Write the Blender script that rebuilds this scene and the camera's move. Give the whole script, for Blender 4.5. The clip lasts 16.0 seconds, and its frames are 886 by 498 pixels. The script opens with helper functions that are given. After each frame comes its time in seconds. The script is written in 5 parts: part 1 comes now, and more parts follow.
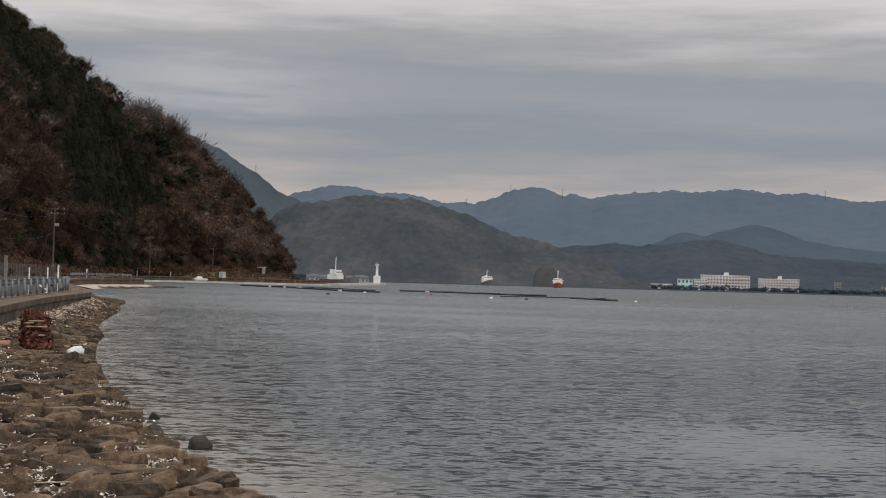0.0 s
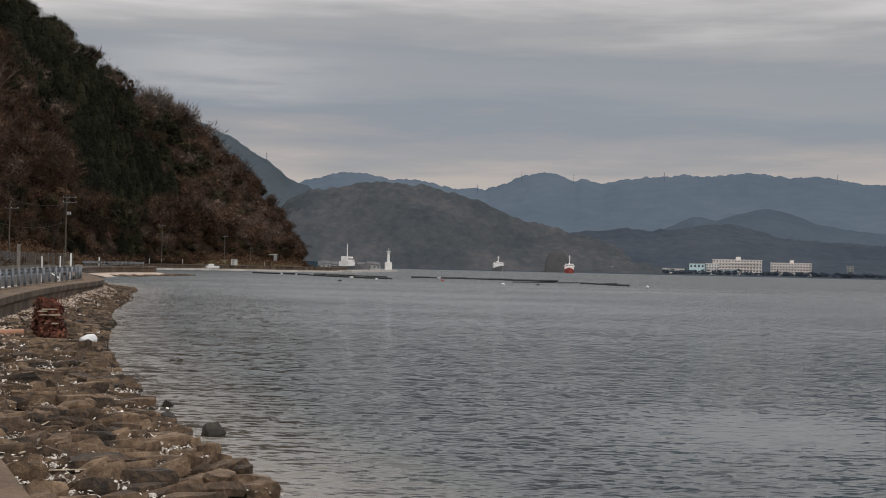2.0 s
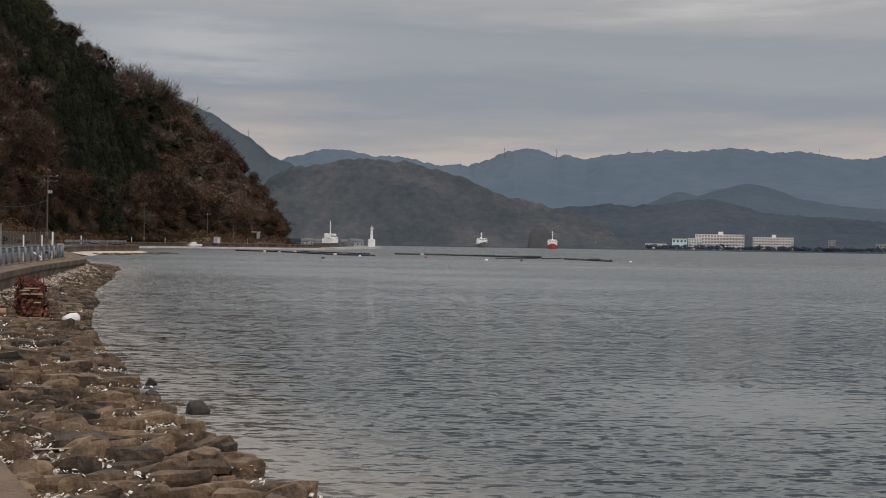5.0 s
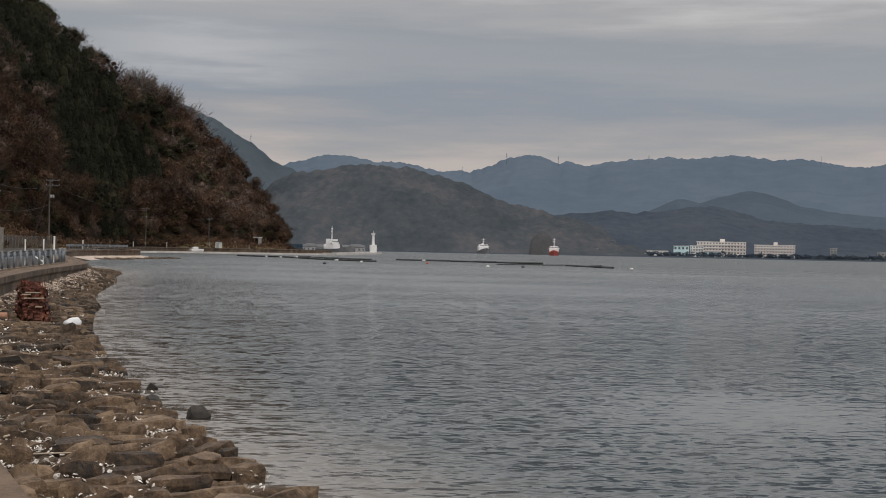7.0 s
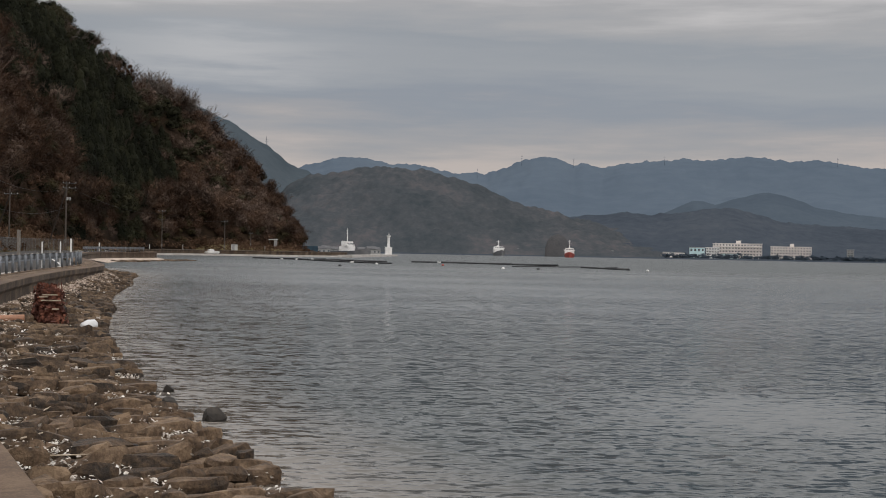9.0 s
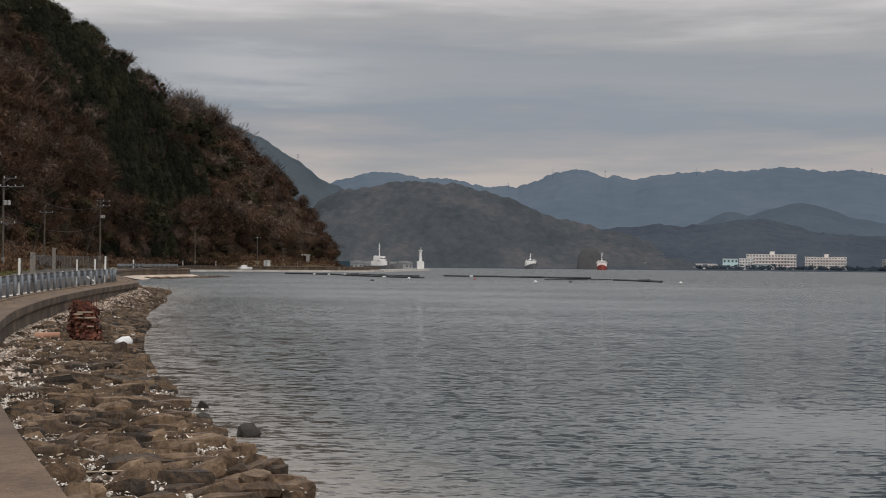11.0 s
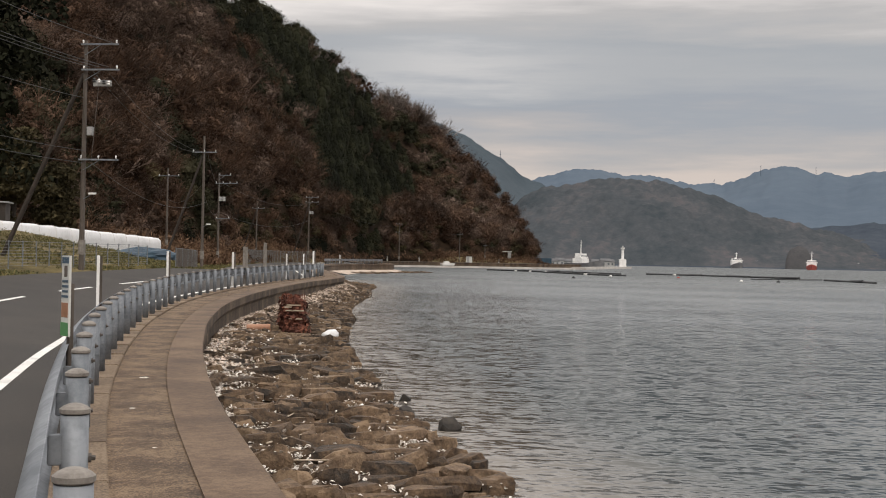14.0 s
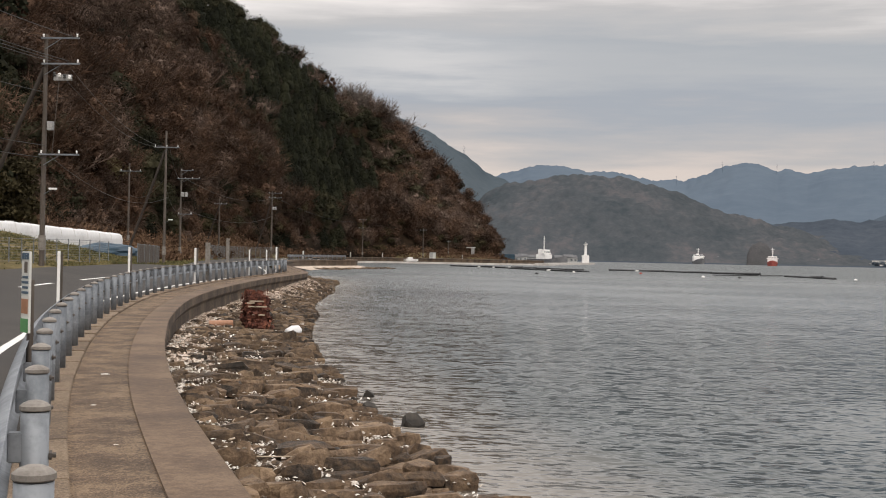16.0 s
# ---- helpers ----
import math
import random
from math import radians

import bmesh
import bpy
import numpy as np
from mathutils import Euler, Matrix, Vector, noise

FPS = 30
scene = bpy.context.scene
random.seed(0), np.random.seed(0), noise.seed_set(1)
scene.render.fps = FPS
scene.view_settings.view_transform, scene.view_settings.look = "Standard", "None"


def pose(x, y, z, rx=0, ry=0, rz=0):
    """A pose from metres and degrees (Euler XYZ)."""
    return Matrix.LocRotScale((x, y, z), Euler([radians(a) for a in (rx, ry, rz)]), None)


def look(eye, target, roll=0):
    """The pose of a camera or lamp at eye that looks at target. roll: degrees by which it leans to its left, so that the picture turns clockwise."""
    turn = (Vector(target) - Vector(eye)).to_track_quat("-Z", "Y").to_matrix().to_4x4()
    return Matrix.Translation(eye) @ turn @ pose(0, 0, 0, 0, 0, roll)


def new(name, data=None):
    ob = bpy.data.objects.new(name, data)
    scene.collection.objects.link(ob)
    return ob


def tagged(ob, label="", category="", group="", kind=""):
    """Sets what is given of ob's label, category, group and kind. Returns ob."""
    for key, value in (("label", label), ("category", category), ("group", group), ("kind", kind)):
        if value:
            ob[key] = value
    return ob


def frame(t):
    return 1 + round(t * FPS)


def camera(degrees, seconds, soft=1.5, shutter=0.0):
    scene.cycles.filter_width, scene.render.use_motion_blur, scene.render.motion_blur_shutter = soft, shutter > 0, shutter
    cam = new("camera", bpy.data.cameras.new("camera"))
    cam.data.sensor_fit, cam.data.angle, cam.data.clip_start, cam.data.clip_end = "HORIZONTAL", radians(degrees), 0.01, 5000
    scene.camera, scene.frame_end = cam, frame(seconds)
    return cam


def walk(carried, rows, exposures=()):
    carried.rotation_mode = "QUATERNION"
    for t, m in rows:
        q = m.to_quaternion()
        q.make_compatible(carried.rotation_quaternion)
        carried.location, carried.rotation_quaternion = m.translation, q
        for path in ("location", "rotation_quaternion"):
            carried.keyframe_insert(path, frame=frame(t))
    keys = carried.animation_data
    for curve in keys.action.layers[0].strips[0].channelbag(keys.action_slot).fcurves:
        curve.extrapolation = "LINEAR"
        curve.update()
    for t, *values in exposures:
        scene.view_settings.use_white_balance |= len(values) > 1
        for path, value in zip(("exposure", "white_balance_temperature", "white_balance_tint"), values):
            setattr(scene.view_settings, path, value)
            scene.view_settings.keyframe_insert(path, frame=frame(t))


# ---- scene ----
cam = camera(38.23, 16.0, soft=1.0, shutter=0.5)
# a turn on the spot: seconds, yaw, pitch, roll
TURNS = """0.0 0.005 1.452 -1.640
0.5 0.262 1.315 -1.516
1.0 0.105 1.278 -1.491
1.5 0.332 1.088 -1.358
2.0 0.496 0.817 -1.292
2.5 0.267 0.698 -1.236
3.0 -0.017 0.376 -1.115
3.5 -0.111 0.142 -1.057
6.0 -0.389 -0.283 -0.973
6.5 -0.237 0.053 -1.203
7.0 -0.200 0.050 -1.200
7.5 0.013 0.053 -1.175
8.0 0.305 0.086 -1.144
8.5 0.156 0.095 -1.111
9.0 0.487 0.127 -1.140
11.3 2.392 0.838 -0.525
11.5 2.793 0.918 -0.556
12.0 3.529 1.175 -0.695
12.5 5.226 1.109 -0.719
12.6 5.943 0.985 -0.713
12.7 6.825 0.899 -0.707
12.8 7.857 0.824 -0.701
12.9 8.860 0.776 -0.695
13.0 9.623 0.774 -0.689
13.1 10.110 0.718 -0.743
13.2 10.260 0.709 -0.797
13.5 10.372 0.681 -0.959
14.0 10.935 0.462 -1.167
14.5 11.176 0.419 -1.206
15.0 10.902 0.402 -1.204
15.5 10.085 0.377 -1.217
16.0 9.296 0.312 -1.191"""
EYE_Z = 3.5
WATER = 0.72
PATH = []
for line in TURNS.splitlines():
    sec, yaw, pitch, roll = [float(v) for v in line.split()]
    PATH.append((sec, pose(0, 0, EYE_Z, 90 + pitch, 0, yaw) @ pose(0, 0, 0, 0, 0, -roll)))
walk(cam, PATH, ((0, 0.05, 6600, 11), (12.4, 0.08, 6600, 11), (13.1, 0.06, 6700, 11), (13.6, 0.24, 6850, 12), (14.5, 0.58, 6900, 12), (16, 0.58, 6850, 12)))

# ---------------------------------------------------------------- light
SUN_EL, SUN_AZ = 56.0, 155.0
world = bpy.data.worlds.new("overcast_sky")
scene.world = world
world.use_nodes = True
wn, wl = world.node_tree.nodes, world.node_tree.links
wn.clear()
w_out = wn.new("ShaderNodeOutputWorld")
w_bg = wn.new("ShaderNodeBackground")
w_geo = wn.new("ShaderNodeTexCoord")
w_sep = wn.new("ShaderNodeSeparateXYZ")
w_scale = wn.new("ShaderNodeMapping")
w_scale.inputs["Scale"].default_value = (1.6, 1.6, 15.0)
w_noise = wn.new("ShaderNodeTexNoise")
w_noise.inputs["Scale"].default_value = 1.5
w_noise.inputs["Detail"].default_value = 7.0
w_noise.inputs["Roughness"].default_value = 0.57
w_shift = wn.new("ShaderNodeMath")
w_shift.operation = "MULTIPLY_ADD"
w_shift.inputs[1].default_value = 0.13
w_ramp = wn.new("ShaderNodeValToRGB")
w_add = wn.new("ShaderNodeMath")
w_add.operation = "ADD"
w_add.inputs[1].default_value = -0.065
wl.new(w_geo.outputs["Generated"], w_sep.inputs[0])
wl.new(w_geo.outputs["Generated"], w_scale.inputs[0])
wl.new(w_scale.outputs[0], w_noise.inputs["Vector"])
wl.new(w_noise.outputs[0], w_shift.inputs[0])
wl.new(w_sep.outputs["Z"], w_shift.inputs[2])
wl.new(w_shift.outputs[0], w_add.inputs[0])
wl.new(w_add.outputs[0], w_ramp.inputs[0])
# cloud decks from the horizon (0) to overhead (1)
DECKS = ((0.0, (0.44, 0.41, 0.40)), (0.078, (0.43, 0.385, 0.365)), (0.094, (0.31, 0.305, 0.315)), (0.112, (0.235, 0.258, 0.295)),
         (0.135, (0.29, 0.305, 0.325)), (0.152, (0.265, 0.285, 0.31)), (0.172, (0.345, 0.345, 0.35)), (0.20, (0.56, 0.545, 0.54)),
         (0.30, (0.72, 0.72, 0.73)), (0.55, (0.88, 0.88, 0.9)), (1.0, (1.05, 1.06, 1.09)))
while len(w_ramp.color_ramp.elements) < len(DECKS):
    w_ramp.color_ramp.elements.new(0.5)
for el, (at_z, col) in zip(w_ramp.color_ramp.elements, DECKS):
    el.position = at_z
    el.color = (*col, 1)
# a thinner, brighter streak of cloud above the hill's shoulder
def w_math(op, a, b):
    m = wn.new("ShaderNodeMath")
    m.operation = op
    for slot, v in ((0, a), (1, b)):
        if isinstance(v, float):
            m.inputs[slot].default_value = v
        else:
            wl.new(v, m.inputs[slot])
    return m.outputs[0]


w_az = w_math("ARCTAN2", w_sep.outputs["X"], w_sep.outputs["Y"])
w_a = w_math("MULTIPLY", w_math("ADD", w_az, radians(10.5)), 1 / radians(4.5))
w_e = w_math("MULTIPLY", w_math("ADD", w_add.outputs[0], -0.138), 1 / 0.016)
w_far = w_math("ADD", w_math("MULTIPLY", w_a, w_a), w_math("MULTIPLY", w_e, w_e))
w_glow = w_math("POWER", 2.718, w_math("MULTIPLY", w_far, -1.0))
w_tone = wn.new("ShaderNodeVectorMath")
w_tone.operation = "SCALE"
w_tone.inputs[0].default_value = (0.11, 0.1, 0.09)
wl.new(w_glow, w_tone.inputs["Scale"])
w_both = wn.new("ShaderNodeVectorMath")
wl.new(w_tone.outputs[0], w_both.inputs[0])
wl.new(w_ramp.outputs[0], w_both.inputs[1])
w_sky = wn.new("ShaderNodeTexSky")
w_sky.sky_type = "NISHITA"
w_sky.sun_disc = False
w_sky.sun_elevation, w_sky.sun_rotation = radians(SUN_EL), radians(SUN_AZ)
w_mul = wn.new("ShaderNodeVectorMath")
w_mul.operation = "SCALE"
w_mul.inputs["Scale"].default_value = 0.006
w_sum = wn.new("ShaderNodeVectorMath")
w_sum.operation = "ADD"
wl.new(w_sky.outputs[0], w_mul.inputs[0])
wl.new(w_mul.outputs[0], w_sum.inputs[0])
wl.new(w_both.outputs[0], w_sum.inputs[1])
wl.new(w_sum.outputs[0], w_bg.inputs[0])
wl.new(w_bg.outputs[0], w_out.inputs[0])
sun = new("sun", bpy.data.lights.new("sun", "SUN"))
sun.data.energy, sun.data.angle, sun.data.color = 1.15, radians(18), (1.0, 0.96, 0.9)
sun.matrix_basis = look((0, 0, 50), (-50 * math.sin(radians(SUN_AZ)) * math.cos(radians(SUN_EL)),
                                     -50 * math.cos(radians(SUN_AZ)) * math.cos(radians(SUN_EL)), 50 - 50 * math.sin(radians(SUN_EL))))

# ---------------------------------------------------------------- materials
def surface(name, cols, scale=2.0, fine=30.0, rough=0.85, bump=0.3, dist=0.02, metal=0.0, per_piece=0.0, island=0.0, spec=0.5, stretch=(1, 1, 1), speck=0.0, grain=90.0, tint=0.0):
    """Two scales of noise over three colours, with fine relief; tint shifts the colour from tree to tree."""
    m = bpy.data.materials.new(name)
    m.use_nodes = True
    n, l = m.node_tree.nodes, m.node_tree.links
    b = n["Principled BSDF"]
    tc = n.new("ShaderNodeTexCoord")
    mp = n.new("ShaderNodeMapping")
    mp.inputs["Scale"].default_value = stretch
    geo = n.new("ShaderNodeNewGeometry")
    l.new(geo.outputs["Position"], mp.inputs[0])
    big = n.new("ShaderNodeTexNoise")
    big.inputs["Scale"].default_value, big.inputs["Detail"].default_value = scale, 4
    small = n.new("ShaderNodeTexNoise")
    small.inputs["Scale"].default_value, small.inputs["Detail"].default_value = fine, 6
    small.inputs["Roughness"].default_value = 0.65
    l.new(mp.outputs[0], big.inputs["Vector"])
    l.new(mp.outputs[0], small.inputs["Vector"])
    mix = n.new("ShaderNodeMath")
    mix.operation = "MULTIPLY_ADD"
    mix.inputs[1].default_value = 0.55
    half = n.new("ShaderNodeMath")
    half.operation = "MULTIPLY"
    half.inputs[1].default_value = 0.45
    l.new(small.outputs[0], half.inputs[0])
    l.new(big.outputs[0], mix.inputs[0])
    l.new(half.outputs[0], mix.inputs[2])
    src = mix.outputs[0]
    for out, amount in (("Object", per_piece), ("Island", island)):
        if amount:
            rnd = n.new("ShaderNodeObjectInfo").outputs["Random"] if out == "Object" else geo.outputs["Random Per Island"]
            ma = n.new("ShaderNodeMath")
            ma.operation = "MULTIPLY_ADD"
            ma.inputs[1].default_value = amount
            l.new(rnd, ma.inputs[0])
            l.new(src, ma.inputs[2])
            sb = n.new("ShaderNodeMath")
            sb.operation = "SUBTRACT"
            sb.inputs[1].default_value = amount / 2
            l.new(ma.outputs[0], sb.inputs[0])
            src = sb.outputs[0]
    if tint:
        own = n.new("ShaderNodeAttribute")
        own.attribute_name = "tint"
        ma = n.new("ShaderNodeMath")
        ma.operation = "MULTIPLY_ADD"
        ma.inputs[1].default_value = tint
        l.new(own.outputs["Fac"], ma.inputs[0])
        l.new(src, ma.inputs[2])
        src = ma.outputs[0]
    if speck:
        dots = n.new("ShaderNodeTexNoise")
        dots.inputs["Scale"].default_value, dots.inputs["Detail"].default_value = grain, 2
        l.new(geo.outputs["Position"], dots.inputs["Vector"])
        shift = n.new("ShaderNodeMath")
        shift.operation = "MULTIPLY_ADD"
        shift.inputs[1].default_value = speck
        l.new(dots.outputs[0], shift.inputs[0])
        l.new(src, shift.inputs[2])
        drop = n.new("ShaderNodeMath")
        drop.operation = "SUBTRACT"
        drop.inputs[1].default_value = speck / 2
        l.new(shift.outputs[0], drop.inputs[0])
        src = drop.outputs[0]
    ramp = n.new("ShaderNodeValToRGB")
    els = ramp.color_ramp.elements
    while len(els) < len(cols):
        els.new(0.5)
    for i, c in enumerate(cols):
        els[i].position = 0.35 + 0.3 * i / max(1, len(cols) - 1)
        els[i].color = (*c, 1)
    l.new(src, ramp.inputs[0])
    l.new(ramp.outputs[0], b.inputs["Base Color"])
    b.inputs["Roughness"].default_value = rough
    b.inputs["Metallic"].default_value = metal
    b.inputs["Specular IOR Level"].default_value = spec
    if bump:
        bp = n.new("ShaderNodeBump")
        bp.inputs["Strength"].default_value, bp.inputs["Distance"].default_value = bump, dist
        l.new(small.outputs[0], bp.inputs["Height"])
        l.new(bp.outputs[0], b.inputs["Normal"])
    return m


M = {}
M["concrete"] = surface("weathered_concrete", ((0.036, 0.0215, 0.0125), (0.104, 0.065, 0.0365), (0.23, 0.158, 0.098)), 1.7, 16, 0.9, 1.0, 0.016, speck=0.7, grain=60.0)
M["crest"] = surface("crest_concrete", ((0.052, 0.031, 0.0185), (0.1, 0.0615, 0.0358), (0.168, 0.112, 0.07)), 0.9, 12, 0.85, 0.5, 0.008, speck=0.3, grain=50.0)
M["curb"] = surface("curb_concrete", ((0.075, 0.05, 0.031), (0.138, 0.093, 0.057), (0.22, 0.162, 0.108)), 1.2, 25, 0.9, 0.6, 0.01, per_piece=0.15, speck=0.9, grain=60.0)
M["wall"] = surface("sea_wall_concrete", ((0.025, 0.0165, 0.0105), (0.07, 0.047, 0.03), (0.165, 0.12, 0.082)), 0.8, 8, 0.9, 0.7, 0.025, stretch=(1, 1, 0.25), speck=0.3, grain=30.0)
M["asphalt"] = surface("asphalt", ((0.014, 0.011, 0.0088), (0.0232, 0.0185, 0.0143), (0.038, 0.0308, 0.024)), 0.35, 60, 0.85, 0.4, 0.008, speck=0.8, grain=70.0)
M["roadpaint"] = surface("road_paint", ((0.45, 0.44, 0.42), (0.66, 0.65, 0.62), (0.74, 0.73, 0.7)), 2, 30, 0.7, 0.2, 0.004)
M["galv"] = surface("galvanised_steel", ((0.11, 0.122, 0.137), (0.165, 0.18, 0.196), (0.235, 0.25, 0.268)), 3, 22, 0.62, 0.08, 0.003, metal=0.3, per_piece=0.12)
M["cap"] = surface("dusty_post_cap", ((0.13, 0.115, 0.1), (0.19, 0.17, 0.15), (0.25, 0.23, 0.2)), 6, 40, 0.8, 0.2, 0.003)
M["rust"] = surface("rusted_steel", ((0.035, 0.013, 0.008), (0.115, 0.036, 0.021), (0.22, 0.078, 0.04)), 3, 14, 0.9, 0.7, 0.02)
M["bolt"] = surface("bolt_steel", ((0.08, 0.07, 0.06), (0.13, 0.11, 0.1)), 5, 40, 0.6, 0.1, 0.002, metal=0.5)
M["stone"] = surface("shore_stone", ((0.015, 0.0095, 0.0051), (0.096, 0.0595, 0.0333), (0.228, 0.153, 0.092)), 1.6, 9, 0.82, 1.0, 0.05, per_piece=0.15, speck=0.16, grain=30.0)
M["stones"] = surface("shore_stone_joined", ((0.012, 0.0077, 0.0041), (0.07, 0.0437, 0.0243), (0.182, 0.122, 0.072)), 1.6, 9, 0.82, 1.0, 0.05, island=0.16, speck=0.16, grain=30.0)
M["wetstone"] = surface("wet_shore_stone", ((0.008, 0.007, 0.006), (0.022, 0.018, 0.014), (0.045, 0.037, 0.028)), 1.2, 8, 0.85, 0.6, 0.02)
M["shell"] = surface("bleached_shells", ((0.36, 0.31, 0.26), (0.57, 0.52, 0.46), (0.76, 0.73, 0.68)), 4, 20, 0.8, 0.2, 0.01, island=0.4)
M["beige"] = surface("beige_shingle", ((0.19, 0.14, 0.105), (0.38, 0.3, 0.235), (0.6, 0.5, 0.42)), 0.8, 6, 0.9, 0.6, 0.03, island=0.4)
# kept near black: shade in the gaps between stones is put into the colour
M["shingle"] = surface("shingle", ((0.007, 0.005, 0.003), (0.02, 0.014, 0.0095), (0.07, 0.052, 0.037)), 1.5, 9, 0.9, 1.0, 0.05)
M["soil"] = surface("dry_grass_and_soil", ((0.052, 0.042, 0.021), (0.112, 0.09, 0.042), (0.21, 0.16, 0.085)), 0.25, 3, 0.95, 0.8, 0.06, spec=0.1)
M["grass"] = surface("verge_grass", ((0.045, 0.05, 0.014), (0.098, 0.091, 0.029), (0.19, 0.15, 0.062)), 0.5, 6, 0.95, 0.5, 0.05, island=0.4)
# very dark brown, with the shade between and under the crowns painted in
M["floor_hill"] = surface("shaded_forest_floor", ((0.01, 0.007, 0.0045), (0.022, 0.0145, 0.009), (0.038, 0.024, 0.0145)), 0.04, 0.5, 1.0, 0.8, 0.4, spec=0.05)
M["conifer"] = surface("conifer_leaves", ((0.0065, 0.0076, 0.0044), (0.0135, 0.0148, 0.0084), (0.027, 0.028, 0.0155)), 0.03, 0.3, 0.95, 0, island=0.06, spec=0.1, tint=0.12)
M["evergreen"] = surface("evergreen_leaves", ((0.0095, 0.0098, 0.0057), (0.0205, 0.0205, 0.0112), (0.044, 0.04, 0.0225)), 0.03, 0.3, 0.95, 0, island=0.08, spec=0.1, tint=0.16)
M["bare"] = surface("bare_twigs", ((0.026, 0.0171, 0.0126), (0.064, 0.0425, 0.031), (0.138, 0.099, 0.079)), 0.03, 0.3, 0.95, 0, island=0.08, spec=0.1, tint=0.2)
M["russet"] = surface("russet_twigs", ((0.03, 0.0169, 0.0106), (0.069, 0.0397, 0.0253), (0.129, 0.0815, 0.056)), 0.03, 0.3, 0.95, 0, island=0.08, spec=0.1, tint=0.18)
M["pale"] = surface("pale_twigs", ((0.1, 0.08, 0.067), (0.16, 0.13, 0.112), (0.26, 0.22, 0.195)), 0.05, 0.6, 0.95, 0, island=0.2, spec=0.1, tint=0.1)
M["olive"] = surface("olive_leaves", ((0.017, 0.0145, 0.008), (0.042, 0.035, 0.018), (0.085, 0.068, 0.035)), 0.05, 0.6, 0.95, 0, island=0.12, spec=0.1, tint=0.16)
# woods across the bay: distance haze is mixed into their brown and green
M["midhill"] = surface("hazed_distant_woods", ((0.041, 0.05, 0.056), (0.061, 0.067, 0.073), (0.096, 0.089, 0.092)), 0.012, 0.09, 1.0, 0.3, 2.0, spec=0.0, stretch=(1, 0.5, 1), speck=0.12, grain=0.3)
M["lowhill"] = surface("hazed_low_woods", ((0.04, 0.05, 0.064), (0.053, 0.064, 0.079), (0.069, 0.079, 0.092)), 0.008, 0.08, 1.0, 0.4, 4.0, spec=0.0, stretch=(1, 0.5, 1), speck=0.08, grain=0.3)
# the farthest ranges: blue-grey air haze is painted into these base colours
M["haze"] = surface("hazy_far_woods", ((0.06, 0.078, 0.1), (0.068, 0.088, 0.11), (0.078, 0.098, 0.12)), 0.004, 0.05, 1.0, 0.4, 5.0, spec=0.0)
M["teal"] = surface("hazed_far_slope", ((0.052, 0.067, 0.08), (0.062, 0.078, 0.09), (0.073, 0.088, 0.1)), 0.004, 0.05, 1.0, 0.4, 5.0, spec=0.0)
M["farhill"] = surface("hazed_far_mountains", ((0.078, 0.103, 0.133), (0.089, 0.115, 0.146), (0.101, 0.128, 0.158)), 0.0012, 0.012, 1.0, 0.3, 12.0, spec=0.0)
M["white"] = surface("white_paint", ((0.6, 0.58, 0.55), (0.74, 0.73, 0.71), (0.82, 0.81, 0.79)), 0.6, 8, 0.6, 0.1, 0.01)
M["sheet"] = surface("white_plastic_sheet", ((0.5, 0.5, 0.5), (0.62, 0.62, 0.62), (0.7, 0.7, 0.7)), 0.4, 5, 0.45, 0.3, 0.04)
M["cream"] = surface("cream_render", ((0.66, 0.6, 0.56), (0.72, 0.66, 0.62), (0.78, 0.73, 0.69)), 0.05, 0.6, 0.8, 0)
M["aqua"] = surface("pale_aqua_cladding", ((0.45, 0.62, 0.64), (0.55, 0.72, 0.73), (0.65, 0.8, 0.8)), 0.05, 0.6, 0.7, 0)
M["glassdark"] = surface("window_glass", ((0.09, 0.1, 0.11), (0.13, 0.14, 0.15)), 1, 10, 0.2, 0)
M["greyhull"] = surface("grey_hull_paint", ((0.10, 0.10, 0.105), (0.15, 0.15, 0.155), (0.2, 0.2, 0.2)), 0.5, 5, 0.6, 0.1, 0.02)
M["redhull"] = surface("red_hull_paint", ((0.2, 0.03, 0.02), (0.32, 0.05, 0.035), (0.42, 0.09, 0.06)), 0.5, 5, 0.6, 0.1, 0.02)
M["blackfloat"] = surface("black_floats", ((0.012, 0.013, 0.014), (0.025, 0.026, 0.027), (0.05, 0.05, 0.05)), 0.6, 5, 0.6, 0.2, 0.02, per_piece=0.2)
M["orange"] = surface("orange_plastic", ((0.2, 0.085, 0.045), (0.3, 0.145, 0.08), (0.4, 0.21, 0.13)), 2, 12, 0.6, 0.2, 0.01)
M["polewood"] = surface("weathered_pole", ((0.05, 0.04, 0.031), (0.085, 0.069, 0.057), (0.135, 0.114, 0.095)), 1.5, 10, 0.85, 0.4, 0.01, stretch=(3, 3, 0.3))
M["darkwood"] = surface("dark_brace_pole", ((0.018, 0.013, 0.01), (0.032, 0.024, 0.018), (0.05, 0.038, 0.03)), 1.5, 10, 0.85, 0.4, 0.01)
M["cable"] = surface("black_cable", ((0.015, 0.015, 0.016), (0.03, 0.03, 0.03)), 1, 10, 0.5, 0)
M["greybox"] = surface("grey_equipment", ((0.22, 0.22, 0.22), (0.32, 0.32, 0.31), (0.4, 0.4, 0.39)), 2, 15, 0.6, 0.1, 0.005)
M["stick"] = surface("driftwood", ((0.25, 0.2, 0.14), (0.38, 0.31, 0.23), (0.5, 0.42, 0.33)), 3, 25, 0.9, 0.4, 0.005)
M["blue"] = surface("blue_tarpaulin", ((0.008, 0.024, 0.042), (0.014, 0.042, 0.068), (0.026, 0.066, 0.096)), 0.8, 8, 0.5, 0.4, 0.03)
